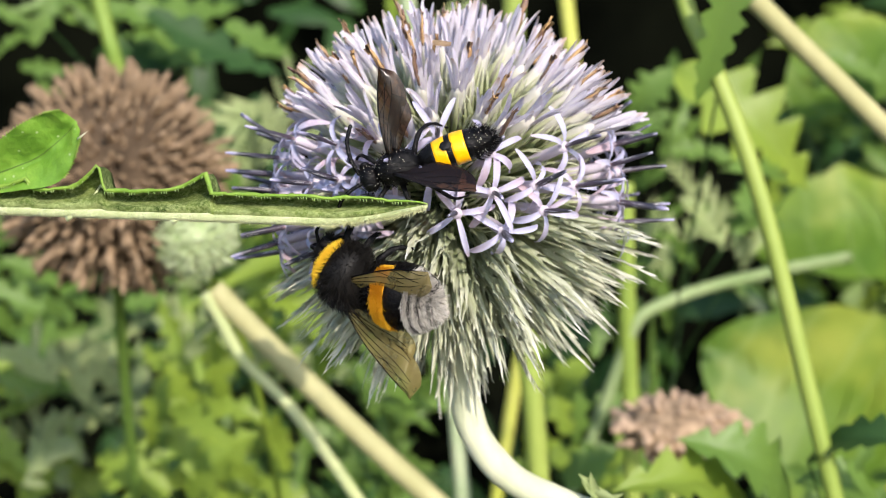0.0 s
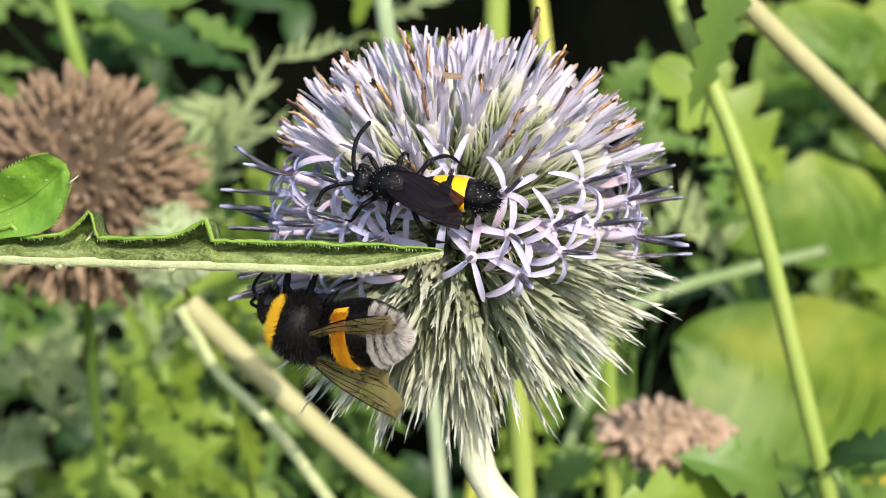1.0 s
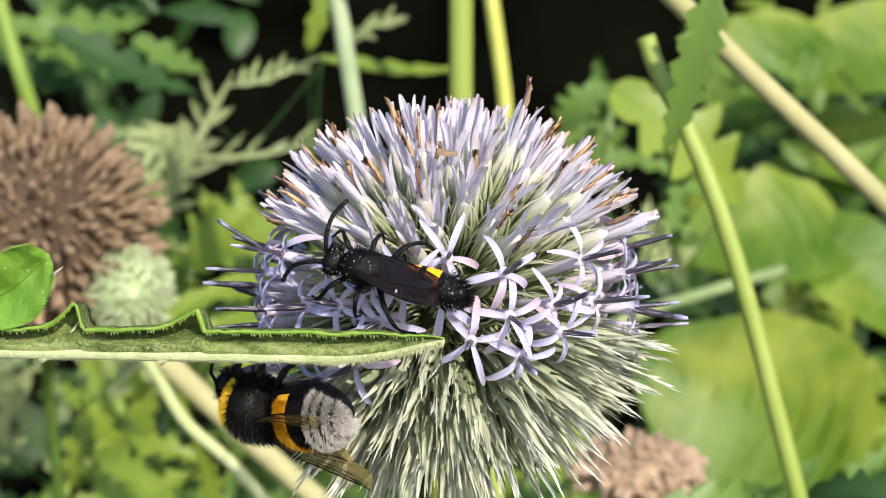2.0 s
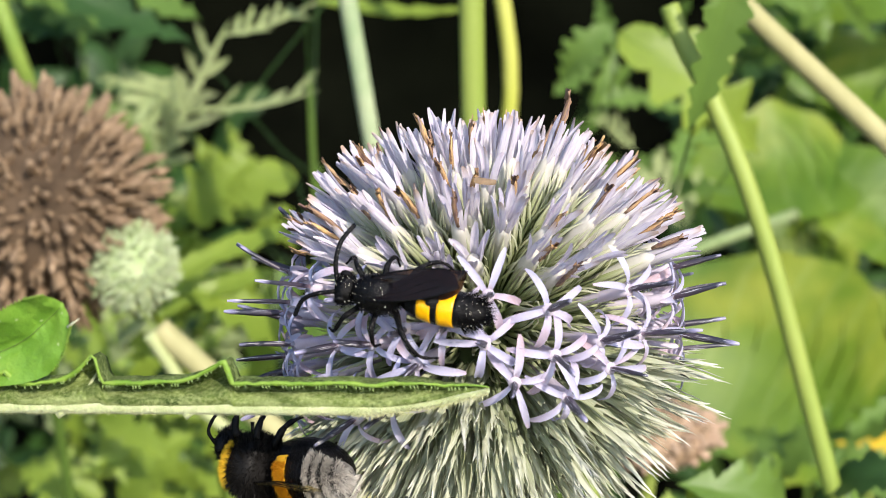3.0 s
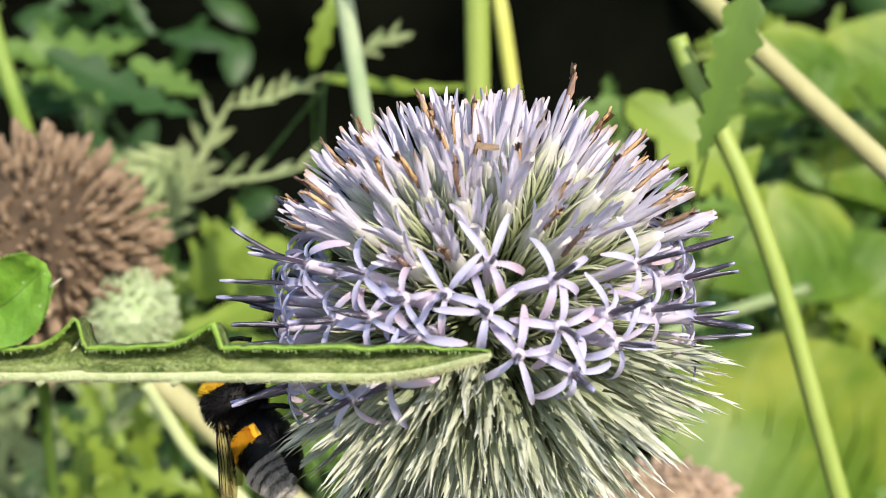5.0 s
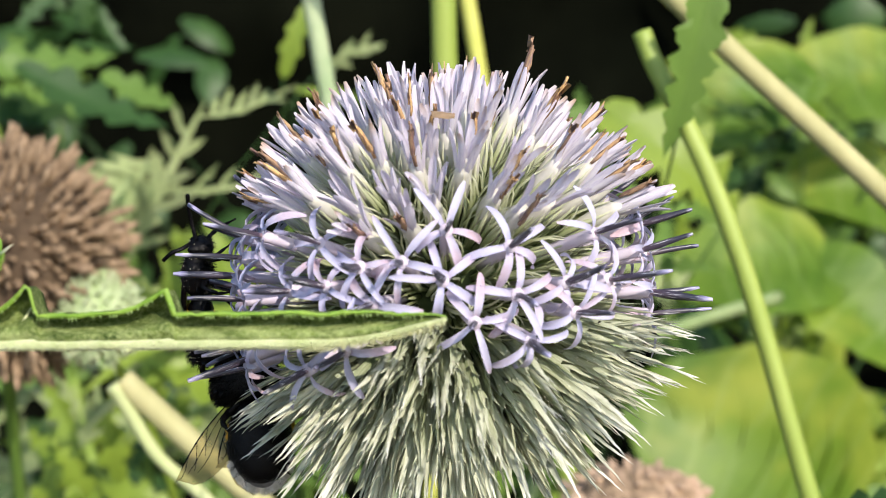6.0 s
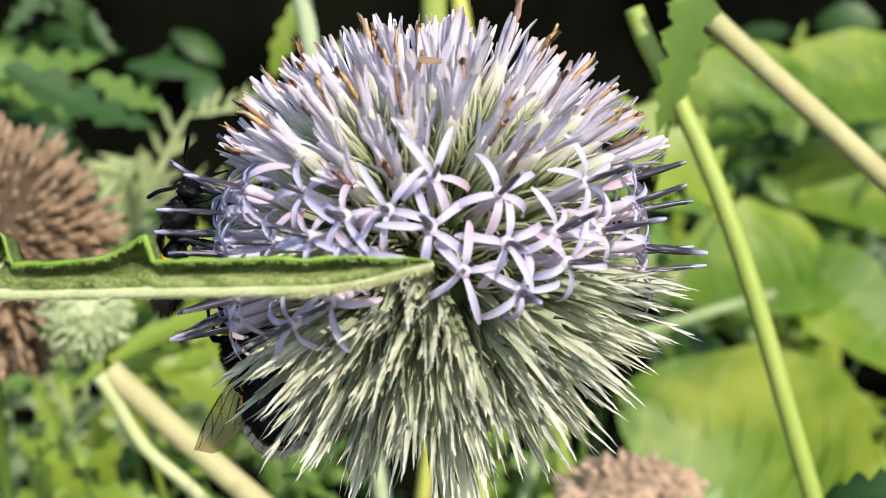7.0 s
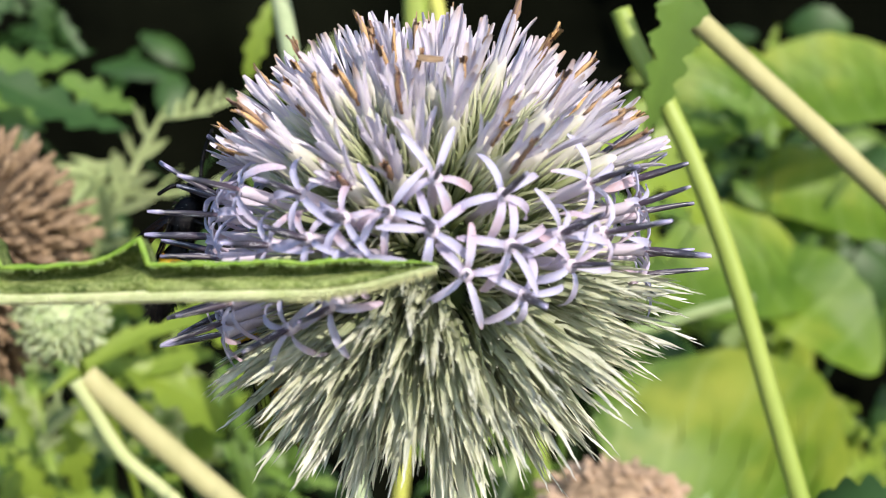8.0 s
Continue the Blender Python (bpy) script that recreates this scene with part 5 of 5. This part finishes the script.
def bumblebee(label, collar, band):
    bee = thing("bumblebee", label, "bumblebee", group="bumblebees")
    bee.scale = (0.92, 0.92, 0.92)
    th, ths = (3.3, 0, 0.4), (3.3, 3.65, 3.35)
    ab, abs_ = (-3.1, 0, -0.1), (5.3, 3.6, 3.3)

    def zone(name, centre, semi, lo, hi, mat, skin, hairs, length, lab, lean=0.8, under=3.2, thick=0.036):
        geo = Geo().ball(centre, tuple(s * 0.95 for s in semi), 8, 22, lo, hi, 1)
        geo.fur(rng, centre, tuple(s * 0.95 for s in semi), lo, hi, hairs, length, lean, thick, under=under)
        part(name, geo, [mat, skin], bee, lab)
    zone("collar", th, ths, 0.62, 0.90, collar, collar, 2600, 0.75, "bright yellow furry collar", -0.1, 0.5)
    zone("thorax", th, ths, -1.0, 0.62, M_FUR_BLACK, M_FUR_BLACK, 5200, 0.75, "black furry thorax", 0.2)
    zone("abdomen_base", ab, abs_, 0.38, 1.0, M_FUR_BLACK, M_CUTICLE, 1100, 0.6, "black base of the abdomen")
    zone("band", ab, abs_, 0.04, 0.38, band, band, 3600, 0.62, "orange-yellow furry band", 0.8, -0.15)
    zone("black_band", ab, abs_, -0.40, 0.04, M_FUR_BLACK, M_CUTICLE, 2000, 0.42, "glossy black furry band")
    for name, lo, hi, mat in (("tail", -0.50, -0.40, M_FUR_WHITE), ("tail_ring", -0.55, -0.50, M_FUR_BLACK), ("tail", -0.66, -0.55, M_FUR_WHITE), ("tail_ring", -0.71, -0.66, M_FUR_BLACK), ("tail", -0.83, -0.71, M_FUR_WHITE), ("tail_ring", -0.87, -0.83, M_FUR_BLACK)):
        white = mat is M_FUR_WHITE
        zone(name, ab, abs_, lo, hi, mat, M_TAIL_SKIN if white else M_FUR_BLACK, 2300 if white else 600, 0.72, "white furry tail ring" if white else "thin dark ring in the tail", 0.15, 0.35, 0.032)
    zone("tail_tip", ab, abs_, -1.0, -0.87, M_FUR_WHITE, M_TAIL_SKIN, 1600, 0.85, "white furry tail tip", -0.3, 0.6, 0.03)
    part("belly", Geo().ball((-3.0, 0, -0.55), (5.1, 3.4, 3.05), 12, 22), M_CUTICLE, bee, "glossy black underside of the abdomen")
    head = Geo().ball((6.9, 0, -1.0), (1.4, 1.7, 1.7), 9, 16)
    head.fur(rng, (6.9, 0, -1.0), (1.4, 1.7, 1.7), -0.8, 0.7, 420, 0.7, 0.2, 0.05)
    part("head", head, M_FUR_BLACK, bee, "black furry head")
    part("proboscis", Geo().tube(bent([(7.6, 0, -2.6), (7.4, 0, -4.2), (7.0, 0, -5.6)], 8), [0.28 - 0.025 * i for i in range(9)], 6), M_LEG_PALE, bee)
    for s in (1, -1):
        part("eye", Geo().ball((7.1, 1.4 * s, -0.7), (0.75, 0.45, 1.15), 8, 12), M_CUTICLE, bee, "glossy black eye")
        limb(bee, "antenna", [(8.1, 0.6 * s, -0.7), (9.0, 1.2 * s, -1.4), (8.8, 1.8 * s, -3.0), (7.9, 2.1 * s, -4.3)], (0.2, 0.17), M_CUTICLE)
        for x, y, f in ((5.0, 2.5, 1.3), (3.2, 2.9, 0.2), (1.2, 3.0, -2.6)):
            limb(bee, "leg", [(x, 1.6 * s, -1.6), (x + 0.5 * f, y * s, -1.7), (x + 0.9 * f, (y + 0.5) * s, -3.4), (x + 1.25 * f, (y - 0.2) * s, -4.8)], (0.55, 0.18), M_CUTICLE, 70, "hairy black leg")
    # the forebody turns to its right against the abdomen
    for ob in bee.children:
        for v in ob.data.vertices:
            a = radians(-26) * max(0.0, min(1.0, (v.co.x - 0.0002) / 0.0024))
            x, y = v.co.x - 0.0003, v.co.y
            v.co.x, v.co.y = 0.0003 + x * math.cos(a) - y * math.sin(a), x * math.sin(a) + y * math.cos(a)
    wings = []
    for s in (1, -1):
        for name, ln, w, x, lag in (("forewing", 11.8, 4.1, 2.5, 0), ("hindwing", 8.0, 2.9, 1.7, 34)):
            wings.append((wing(name, bee, ln, w, s, 3 if lag == 0 else 2, M_WING_CLEAR, None, "clear brownish veined wing"), s, lag, (x, 1.9 * s, 2.1 - 0.005 * lag)))
    return bee, wings


def scoliid():
    bug = thing("wasp", "black hairy wasp with yellow abdomen bands and smoky wings", "wasp")
    th = Geo().ball((2.9, 0, 0.2), (2.3, 1.75, 1.6), 12, 18)
    th.fur(rng, (2.9, 0, 0.2), (2.3, 1.75, 1.6), -0.95, 0.95, 600, 0.45, 0.5, 0.03)
    part("thorax", th, M_CUTICLE, bug, "black pitted thorax with short hairs")
    dust = Geo()
    for centre, semi, lo, hi, count in (((2.9, 0, 0.2), (2.35, 1.8, 1.65), -0.6, 0.95, 34), ((5.8, 0, -0.1), (1.05, 1.5, 1.25), -0.8, 0.7, 24), ((-2.9, 0, -0.1), (3.9, 1.85, 1.7), -0.98, -0.4, 40)):
        for _ in range(count):
            u, w = rng.uniform(lo, hi), rng.uniform(0, math.pi)
            r = math.sqrt(1 - u * u)
            s = rng.uniform(0.02, 0.045)
            dust.ball((centre[0] + semi[0] * u, centre[1] + semi[1] * r * math.cos(w), centre[2] + semi[2] * r * math.sin(w)), (s, s, s), 3, 5)
    part("pollen", dust, M_POLLEN, bug, "pale pollen grains stuck to the body", kind="stuff")
    head = Geo().ball((5.8, 0, -0.1), (1.0, 1.45, 1.2), 9, 16)
    head.fur(rng, (5.8, 0, -0.1), (1.0, 1.45, 1.2), -0.7, 0.8, 260, 0.4, 0.2, 0.03)
    part("head", head, M_CUTICLE, bug, "black hairy head")
    ab, sm = (-2.9, 0, -0.1), (3.9, 1.62, 1.5)
    for name, lo, hi, mat, lab in (("abdomen_base", 0.54, 1.0, M_CUTICLE, ""), ("yellow_band", 0.21, 0.54, M_BAND, "glossy yellow band"), ("black_ring", 0.07, 0.21, M_CUTICLE, ""), ("yellow_band", -0.28, 0.07, M_BAND, "glossy yellow band"), ("abdomen_tip", -1.0, -0.28, M_CUTICLE, "black hairy tip of the abdomen")):
        geo = Geo().ball(ab, sm, 6 if mat is M_BAND else 9, 20, lo, hi)
        if name == "abdomen_tip":
            geo.fur(rng, ab, sm, -0.98, -0.4, 700, 0.75, 0.9, 0.035)
        part(name, geo, mat, bug, lab)
    feelers = []
    part("spot", Geo().ball((-2.15, 0, 1.40), (0.62, 0.5, 0.09), 6, 10), M_CUTICLE, bug, "black notch in the yellow bands")
    for s in (1, -1):
        part("eye", Geo().ball((5.9, 1.1 * s, 0.25), (0.55, 0.4, 0.8), 8, 12), M_CUTICLE, bug)
        line = [(0, 0, 0), (0.3, -1.3, 0.6), (0.2, -3.1, 1.0), (-0.6, -4.9, 0.9)] if s < 0 else [(0, 0, 0), (1.2, 0.5, 0.4), (2.5, 1.2, 0.1), (3.1, 2.6, -0.5)]
        feeler = part("antenna", Geo().tube(bent(line, 26), [0.18 + 0.045 * (i % 2) for i in range(26)] + [0.1], 7), M_CUTICLE, bug, "thick ringed black antenna")
        feelers.append((feeler, (6.6, 0.45 * s, 0.3)))
        for x, y, f in ((4.4, 2.4, 2.4), (3.0, 3.0, -0.2), (1.4, 3.2, -3.0)):
            limb(bug, "leg", [(x, 0.9 * s, -1.0), (x + 0.45 * f, (y - 0.2) * s, -0.5), (x + 0.9 * f, (y + 0.9) * s, -1.9), (x + 1.3 * f, (y + 0.5) * s, -3.2)], (0.30, 0.09), M_CUTICLE, 45, "spiny black leg")
    wings = []
    for s in (1, -1):
        for name, ln, w, x, lag in (("forewing", 8.3, 2.8, 3.4, 0), ("hindwing", 5.6, 2.1, 2.7, 7)):
            wings.append((wing(name, bug, ln, w, s, 3 if lag == 0 else 2, M_WING_SMOKY, None, "smoky dark brown wing"), s, lag, (x, 1.05 * s, 1.35 - 0.02 * lag)))
    return bug, wings, feelers


BEE_LOW, BEE_LOW_WINGS = bumblebee("furry bumblebee with yellow collar, orange band and white tail", M_FUR_YELLOW, M_FUR_ORANGE)
BEE_FLYING, BEE_FLYING_WINGS = bumblebee("flying furry bumblebee with yellow collar, orange band and white tail", M_FUR_YELLOW, M_FUR_ORANGE)
WASP, WASP_WINGS, WASP_FEELERS = scoliid()


def fallen_bit():
    ob = thing("dry_petal", "dry brown petal stuck between the florets", "petal", Matrix.Translation(mm(1.4, -12.6, 17.4)))
    part("flake", Geo().blade([(-0.9, 0.1, 0.12), (-0.3, 0, 0.05), (0.4, 0, -0.05), (1.0, -0.1, -0.05)], [0.5, 0.6, 0.55, 0.4], (0, 0.4, 1), 0.4), M_DRY, ob)


fallen_bit()

WASP_WAY = [
    (0, (1.5, -21.0, 7.1), (-0.93, -0.13, -0.33), (-0.04, -0.88, 0.48)),
    (0.2, (2.5, -21.2, 6.6), (-0.85, -0.24, -0.46), (0.01, -0.89, 0.45)),
    (0.35, (2.1, -21.1, 7.0), (-0.88, -0.22, -0.41), (0.00, -0.88, 0.47)),
    (0.5, (1.0, -21.0, 7.4), (-0.95, -0.05, -0.31), (-0.11, -0.88, 0.46)),
    (0.8, (-0.7, -20.4, 9.0), (-0.96, 0.14, 0.25), (0.01, -0.84, 0.54)),
    (1, (-0.0, -20.8, 8.1), (-0.99, 0.10, 0.09), (-0.04, -0.85, 0.52)),
    (1.2, (0.1, -20.5, 8.7), (-1.00, 0.01, 0.04), (0.01, -0.84, 0.54)),
    (1.5, (-0.0, -20.7, 8.4), (-0.99, 0.11, 0.09), (-0.05, -0.85, 0.53)),
    (1.7, (-0.9, -21.0, 7.5), (-0.98, 0.11, 0.18), (0.00, -0.86, 0.50)),
    (2.8, (-4.2, -20.0, 9.2), (-0.93, 0.30, 0.20), (-0.15, -0.82, 0.55)),
    (3, (-4.4, -19.8, 9.1), (-0.97, 0.24, 0.10), (-0.15, -0.82, 0.55)),
    (3.2, (-4.7, -19.7, 9.2), (-0.91, 0.34, 0.24), (-0.16, -0.82, 0.55)),
    (3.5, (-4.9, -20.1, 8.8), (-0.85, 0.52, 0.08), (-0.40, -0.72, 0.56)),
    (3.6, (-7.1, -18.8, 9.8), (-0.86, 0.45, 0.25), (-0.24, -0.78, 0.58)),
    (3.7, (-7.3, -18.6, 10.9), (-0.72, 0.54, 0.43), (-0.22, -0.77, 0.60)),
    (3.8, (-6.9, -18.8, 11.6), (-0.57, 0.57, 0.59), (-0.18, -0.78, 0.59)),
    (3.9, (-6.6, -18.4, 12.9), (-0.49, 0.61, 0.62), (-0.17, -0.77, 0.62)),
    (4, (-5.9, -21.0, 13.2), (-0.53, 0.32, 0.78), (-0.04, -0.92, 0.40)),
    (4.1, (-5.6, -22.7, 15.0), (-0.42, 0.30, 0.85), (-0.05, -0.95, 0.31)),
    (4.2, (-6.1, -12.7, 28.2), (-0.18, 0.91, 0.38), (-0.34, -0.42, 0.84)),
    (4.3, (10.0, -5.0, 75.0), (0.19, 0.28, 0.94), (0.00, -0.96, 0.29)),
    (4.45, (6.0, 25.0, 85.0), (-0.10, 0.60, 0.75), (0.20, -0.70, 0.65)),
    (4.6, (4.0, 45.0, 80.0), (-0.30, 0.85, -0.20), (0.00, 0.20, 1.00)),
    (4.85, (0.0, 55.0, 62.0), (-0.55, 0.40, -0.70), (0.20, 0.80, 0.50)),
    (5.1, (-4.0, 50.0, 32.0), (-0.80, -0.20, -0.50), (-0.20, 0.90, 0.20)),
    (5.3, (-10.0, 38.0, 10.0), (-0.80, -0.55, 0.10), (-0.50, 0.75, 0.30)),
    (5.5, (-19.0, 20.0, 3.0), (-0.20, -0.60, 0.75), (-0.90, 0.30, 0.10)),
    (5.8, (-22.5, 4.5, 0.2), (0.18, -0.19, 0.97), (-0.97, -0.18, 0.14)),
    (6, (-23.8, 4.5, -1.8), (0.10, -0.21, 0.97), (-0.98, -0.16, 0.07)),
    (6.5, (-24.2, 4.0, -0.9), (0.14, -0.20, 0.97), (-0.98, -0.16, 0.11)),
    (7, (-24.3, 4.2, -0.1), (0.30, -0.16, 0.94), (-0.93, -0.20, 0.27)),
    (7.5, (-24.5, 5.9, -0.5), (0.36, 0.05, 0.93), (-0.92, -0.12, 0.36)),
    (7.8, (-23.4, 6.6, -0.2), (0.32, 0.18, 0.93), (-0.90, -0.22, 0.35)),
    (8, (-23.6, 6.4, -0.4), (0.36, 0.24, 0.90), (-0.86, -0.17, 0.48)),
]
BEE_A_WAY = [
    (0, (-3.2, -23.1, -5.5), (-0.93, 0.36, 0.08), (-0.37, -0.88, -0.31)),
    (0.2, (-6.0, -22.7, -6.1), (-0.98, 0.08, 0.19), (-0.14, -0.94, -0.32)),
    (0.5, (-5.4, -23.0, -4.8), (-0.97, 0.21, 0.10), (-0.24, -0.89, -0.39)),
    (0.8, (-9.5, -20.5, -7.1), (-0.92, 0.40, -0.03), (-0.34, -0.81, -0.48)),
    (1, (-8.8, -20.6, -5.7), (-0.97, 0.22, -0.08), (-0.14, -0.83, -0.54)),
    (1.2, (-9.4, -20.8, -4.7), (-0.88, 0.45, -0.14), (-0.30, -0.76, -0.58)),
    (1.5, (-9.0, -20.5, -6.1), (-0.92, 0.37, -0.11), (-0.23, -0.76, -0.60)),
    (1.7, (-10.8, -19.6, -6.0), (-0.84, 0.53, -0.13), (-0.33, -0.67, -0.66)),
    (2.8, (-15.4, -14.5, -7.6), (-0.85, 0.51, -0.12), (-0.30, -0.66, -0.69)),
    (3, (-16.8, -13.9, -9.1), (-0.82, 0.54, -0.18), (-0.29, -0.67, -0.68)),
    (3.5, (-19.1, -9.3, -8.2), (-0.88, 0.47, 0.05), (-0.33, -0.54, -0.78)),
    (3.7, (-20.4, -8.9, -7.8), (-0.79, 0.60, 0.10), (-0.40, -0.50, -0.77)),
    (4, (-20.5, -8.2, -7.6), (-0.76, 0.62, 0.17), (-0.42, -0.52, -0.75)),
    (4.2, (-20.1, -7.0, -8.4), (-0.70, 0.70, 0.14), (-0.50, -0.47, -0.73)),
    (4.5, (-22.5, 0.8, -10.1), (-0.47, 0.66, 0.58), (-0.88, -0.30, -0.37)),
    (4.7, (-23.6, 0.9, -11.3), (-0.56, 0.51, 0.65), (-0.82, -0.44, -0.36)),
    (5.3, (-21.0, 2.0, -10.9), (-0.42, 0.55, 0.72), (-0.80, 0.10, -0.55)),
    (5.8, (-19.8, 2.8, -9.9), (-0.33, 0.43, 0.84), (-0.04, 0.88, -0.47)),
    (6, (-18.6, 4.6, -12.6), (-0.08, 0.32, 0.94), (-0.10, 0.93, -0.34)),
    (6.5, (-17.7, 4.6, -11.7), (-0.12, 0.30, 0.94), (-0.09, 0.94, -0.33)),
    (7, (-16.2, 6.3, -12.8), (-0.14, 0.30, 0.93), (-0.08, 0.94, -0.33)),
    (7.5, (-14.4, 9.2, -13.4), (-0.24, 0.28, 0.92), (-0.40, 0.80, -0.45)),
    (8, (-14.9, 14.3, -13.1), (-0.42, 0.22, 0.88), (-0.88, 0.16, -0.46)),
]
BEE_B_WAY = [
    (0, (-6.0, 30.0, 6.0), (-0.96, 0.19, 0.19), (0.10, 0.30, 0.90)),
    (1, (-8.0, 31.0, 5.0), (-0.96, 0.00, 0.19), (0.10, 0.20, 0.95)),
    (1.1, (-19.7, 43.2, -5.7), (-0.70, -0.50, 0.30), (0.00, 0.20, 0.95)),
    (1.2, (-48.9, 61.2, -9.0), (-0.17, -0.89, 0.43), (0.08, 0.42, 0.90)),
    (1.3, (-50.0, 54.9, -3.0), (-0.85, 0.23, 0.47), (0.29, -0.54, 0.79)),
    (1.4, (-68.1, 62.0, -0.7), (-0.96, 0.00, 0.27), (0.23, -0.52, 0.82)),
    (1.5, (-103.1, 80.0, -1.1), (-0.97, 0.00, 0.24), (0.22, -0.44, 0.87)),
    (1.8, (-150.0, 90.0, 10.0), (-0.20, 0.98, 0.00), (0.00, 0.00, 1.00)),
    (2.05, (-120.0, 110.0, 30.0), (0.70, 0.50, 0.00), (0.00, 0.00, 1.00)),
    (2.3, (-60.0, 110.0, 40.0), (0.85, -0.53, 0.00), (0.00, 0.00, 1.00)),
    (2.7, (-22.0, 32.0, 14.0), (0.36, -0.60, 0.72), (-0.42, 0.58, 0.70)),
    (3, (-13.3, 20.4, 3.8), (-0.06, -0.71, 0.71), (-0.58, 0.60, 0.55)),
    (3.5, (-12.6, 20.4, 7.9), (-0.10, -0.74, 0.67), (-0.58, 0.59, 0.57)),
    (3.7, (-11.7, 20.3, 11.3), (-0.11, -0.77, 0.63), (-0.58, 0.56, 0.59)),
    (3.9, (-13.9, 18.3, 13.1), (-0.05, -0.79, 0.61), (-0.61, 0.51, 0.60)),
    (4, (-14.6, 17.0, 12.4), (0.27, -0.82, 0.51), (-0.67, 0.22, 0.71)),
    (4.1, (-16.6, 10.7, 19.2), (0.89, -0.17, 0.42), (-0.43, -0.65, 0.63)),
    (4.2, (-19.5, 10.7, 35.1), (0.92, -0.20, 0.34), (-0.39, -0.28, 0.88)),
    (4.35, (-40.0, 25.0, 80.0), (0.10, 0.90, 0.30), (-0.10, -0.20, 0.95)),
    (4.5, (-80.0, 40.0, 120.0), (-0.91, 0.34, 0.23), (0.21, -0.08, 0.97)),
    (4.8, (-260.0, 120.0, 220.0), (-0.91, 0.34, 0.23), (0.21, -0.08, 0.97)),
    (8, (-500.0, 300.0, 250.0), (-0.93, 0.35, 0.12), (0.11, -0.04, 0.99)),
]


def body_pose(place, ahead, up):
    x = Vector(ahead).normalized()
    z = Vector(up)
    z = (z - x * x.dot(z)).normalized()
    return Matrix.Translation(mm(*place)) @ Matrix((x, z.cross(x), z)).transposed().to_4x4()


def wing_pose(side, lag, root, turn, lift):
    return Matrix.Translation(Vector(root) / 1000) @ Matrix.Rotation(side * radians(turn + 0.5 * lag), 4, "Z") @ Matrix.Rotation(radians(-lift + 0.1 * lag), 4, "Y") @ Matrix.Rotation(side * radians(-12), 4, "X")


def beat(wings, left, right):
    """Keys a pair of wings: rows of seconds, degrees from straight ahead, and lift, for either side."""
    for ob, side, lag, root in wings:
        walk(ob, [(t, wing_pose(side, lag, root, turn, lift)) for t, turn, lift in (left if side > 0 else right)])


def feel(feeler, way, aim_at):
    """Keys an antenna: it rests as built until the wasp flies off, then turns from way to aim_at."""
    ob, root = feeler
    rest = Matrix.Translation(Vector(root) / 1000)
    turn = Vector(way).rotation_difference(Vector(aim_at))
    half = Matrix.Identity(3).to_quaternion().slerp(turn, 0.5)
    walk(ob, [(0, rest), (4.8, rest), (5.1, rest @ half.to_matrix().to_4x4()), (5.4, rest @ turn.to_matrix().to_4x4()), (8.0, rest @ turn.to_matrix().to_4x4())])


def motions():
    for feeler in WASP_FEELERS:
        if feeler[1][1] < 0:
            feel(feeler, (-0.1, -0.97, 0.2), (0.98, -0.12, 0.16))
        else:
            feel(feeler, (0.8, 0.55, -0.1), (-0.55, -0.1, 0.80))
    walk(WASP, [(t, body_pose(p, a, u)) for t, p, a, u in WASP_WAY])
    walk(BEE_LOW, [(t, body_pose(p, a, u)) for t, p, a, u in BEE_A_WAY])
    walk(BEE_FLYING, [(t, body_pose(p, a, u)) for t, p, a, u in BEE_B_WAY])
    beat(WASP_WINGS, [(0, 148, 0), (0.15, 188, 6), (0.55, 188, 6), (0.75, 158, 5), (1.6, 158, 5), (2.6, 195, 8), (3.2, 195, 8), (3.4, 202, 8), (3.5, 202, 8), (3.7, 158, 10), (3.9, 148, 30), (4.0, 138, 50), (4.1, 96, 8), (4.2, 85, 20), (4.5, 95, 5), (5.3, 95, 20), (5.6, 182, 6), (7.4, 182, 6), (7.7, 158, 26), (8.0, 155, 30)],
         [(0, 105, 25), (0.12, 140, 14), (0.22, 177, 6), (0.55, 177, 6), (0.75, 196, 7), (1.6, 196, 7), (2.6, 168, 5), (3.2, 168, 5), (3.4, 160, 5), (3.5, 160, 5), (3.7, 112, 18), (3.9, 150, 34), (4.0, 150, 52), (4.1, 92, 8), (4.2, 85, 20), (4.5, 95, 5), (5.3, 95, 20), (5.6, 184, 4), (8.0, 184, 4)])
    beat(BEE_LOW_WINGS, [(0, 122, -4), (2.8, 122, -2), (3.4, 84, 34), (4.1, 76, 34), (4.3, 125, 36), (4.5, 165, 38), (5.6, 196, 2), (8.0, 196, 2)], [(0, 162, 2), (4.2, 165, 12), (4.5, 178, 34), (5.6, 140, 2), (8.0, 140, 2)])
    beat(BEE_FLYING_WINGS, [(0, 158, 0), (0.9, 158, 0), (1.1, 100, 25), (1.2, 98, -10), (1.3, 100, 30), (1.4, 100, -15), (1.5, 100, 25), (2.7, 105, 10), (2.9, 158, 2), (3.95, 158, 2), (4.1, 105, 15), (4.2, 95, 30), (8.0, 95, 10)],
         [(0, 158, 0), (0.9, 158, 0), (1.1, 100, 25), (1.2, 98, -10), (1.3, 100, 30), (1.4, 100, -15), (1.5, 100, 25), (2.7, 105, 10), (2.9, 158, 2), (3.95, 158, 2), (4.1, 105, 15), (4.2, 95, 30), (8.0, 95, 10)])


motions()
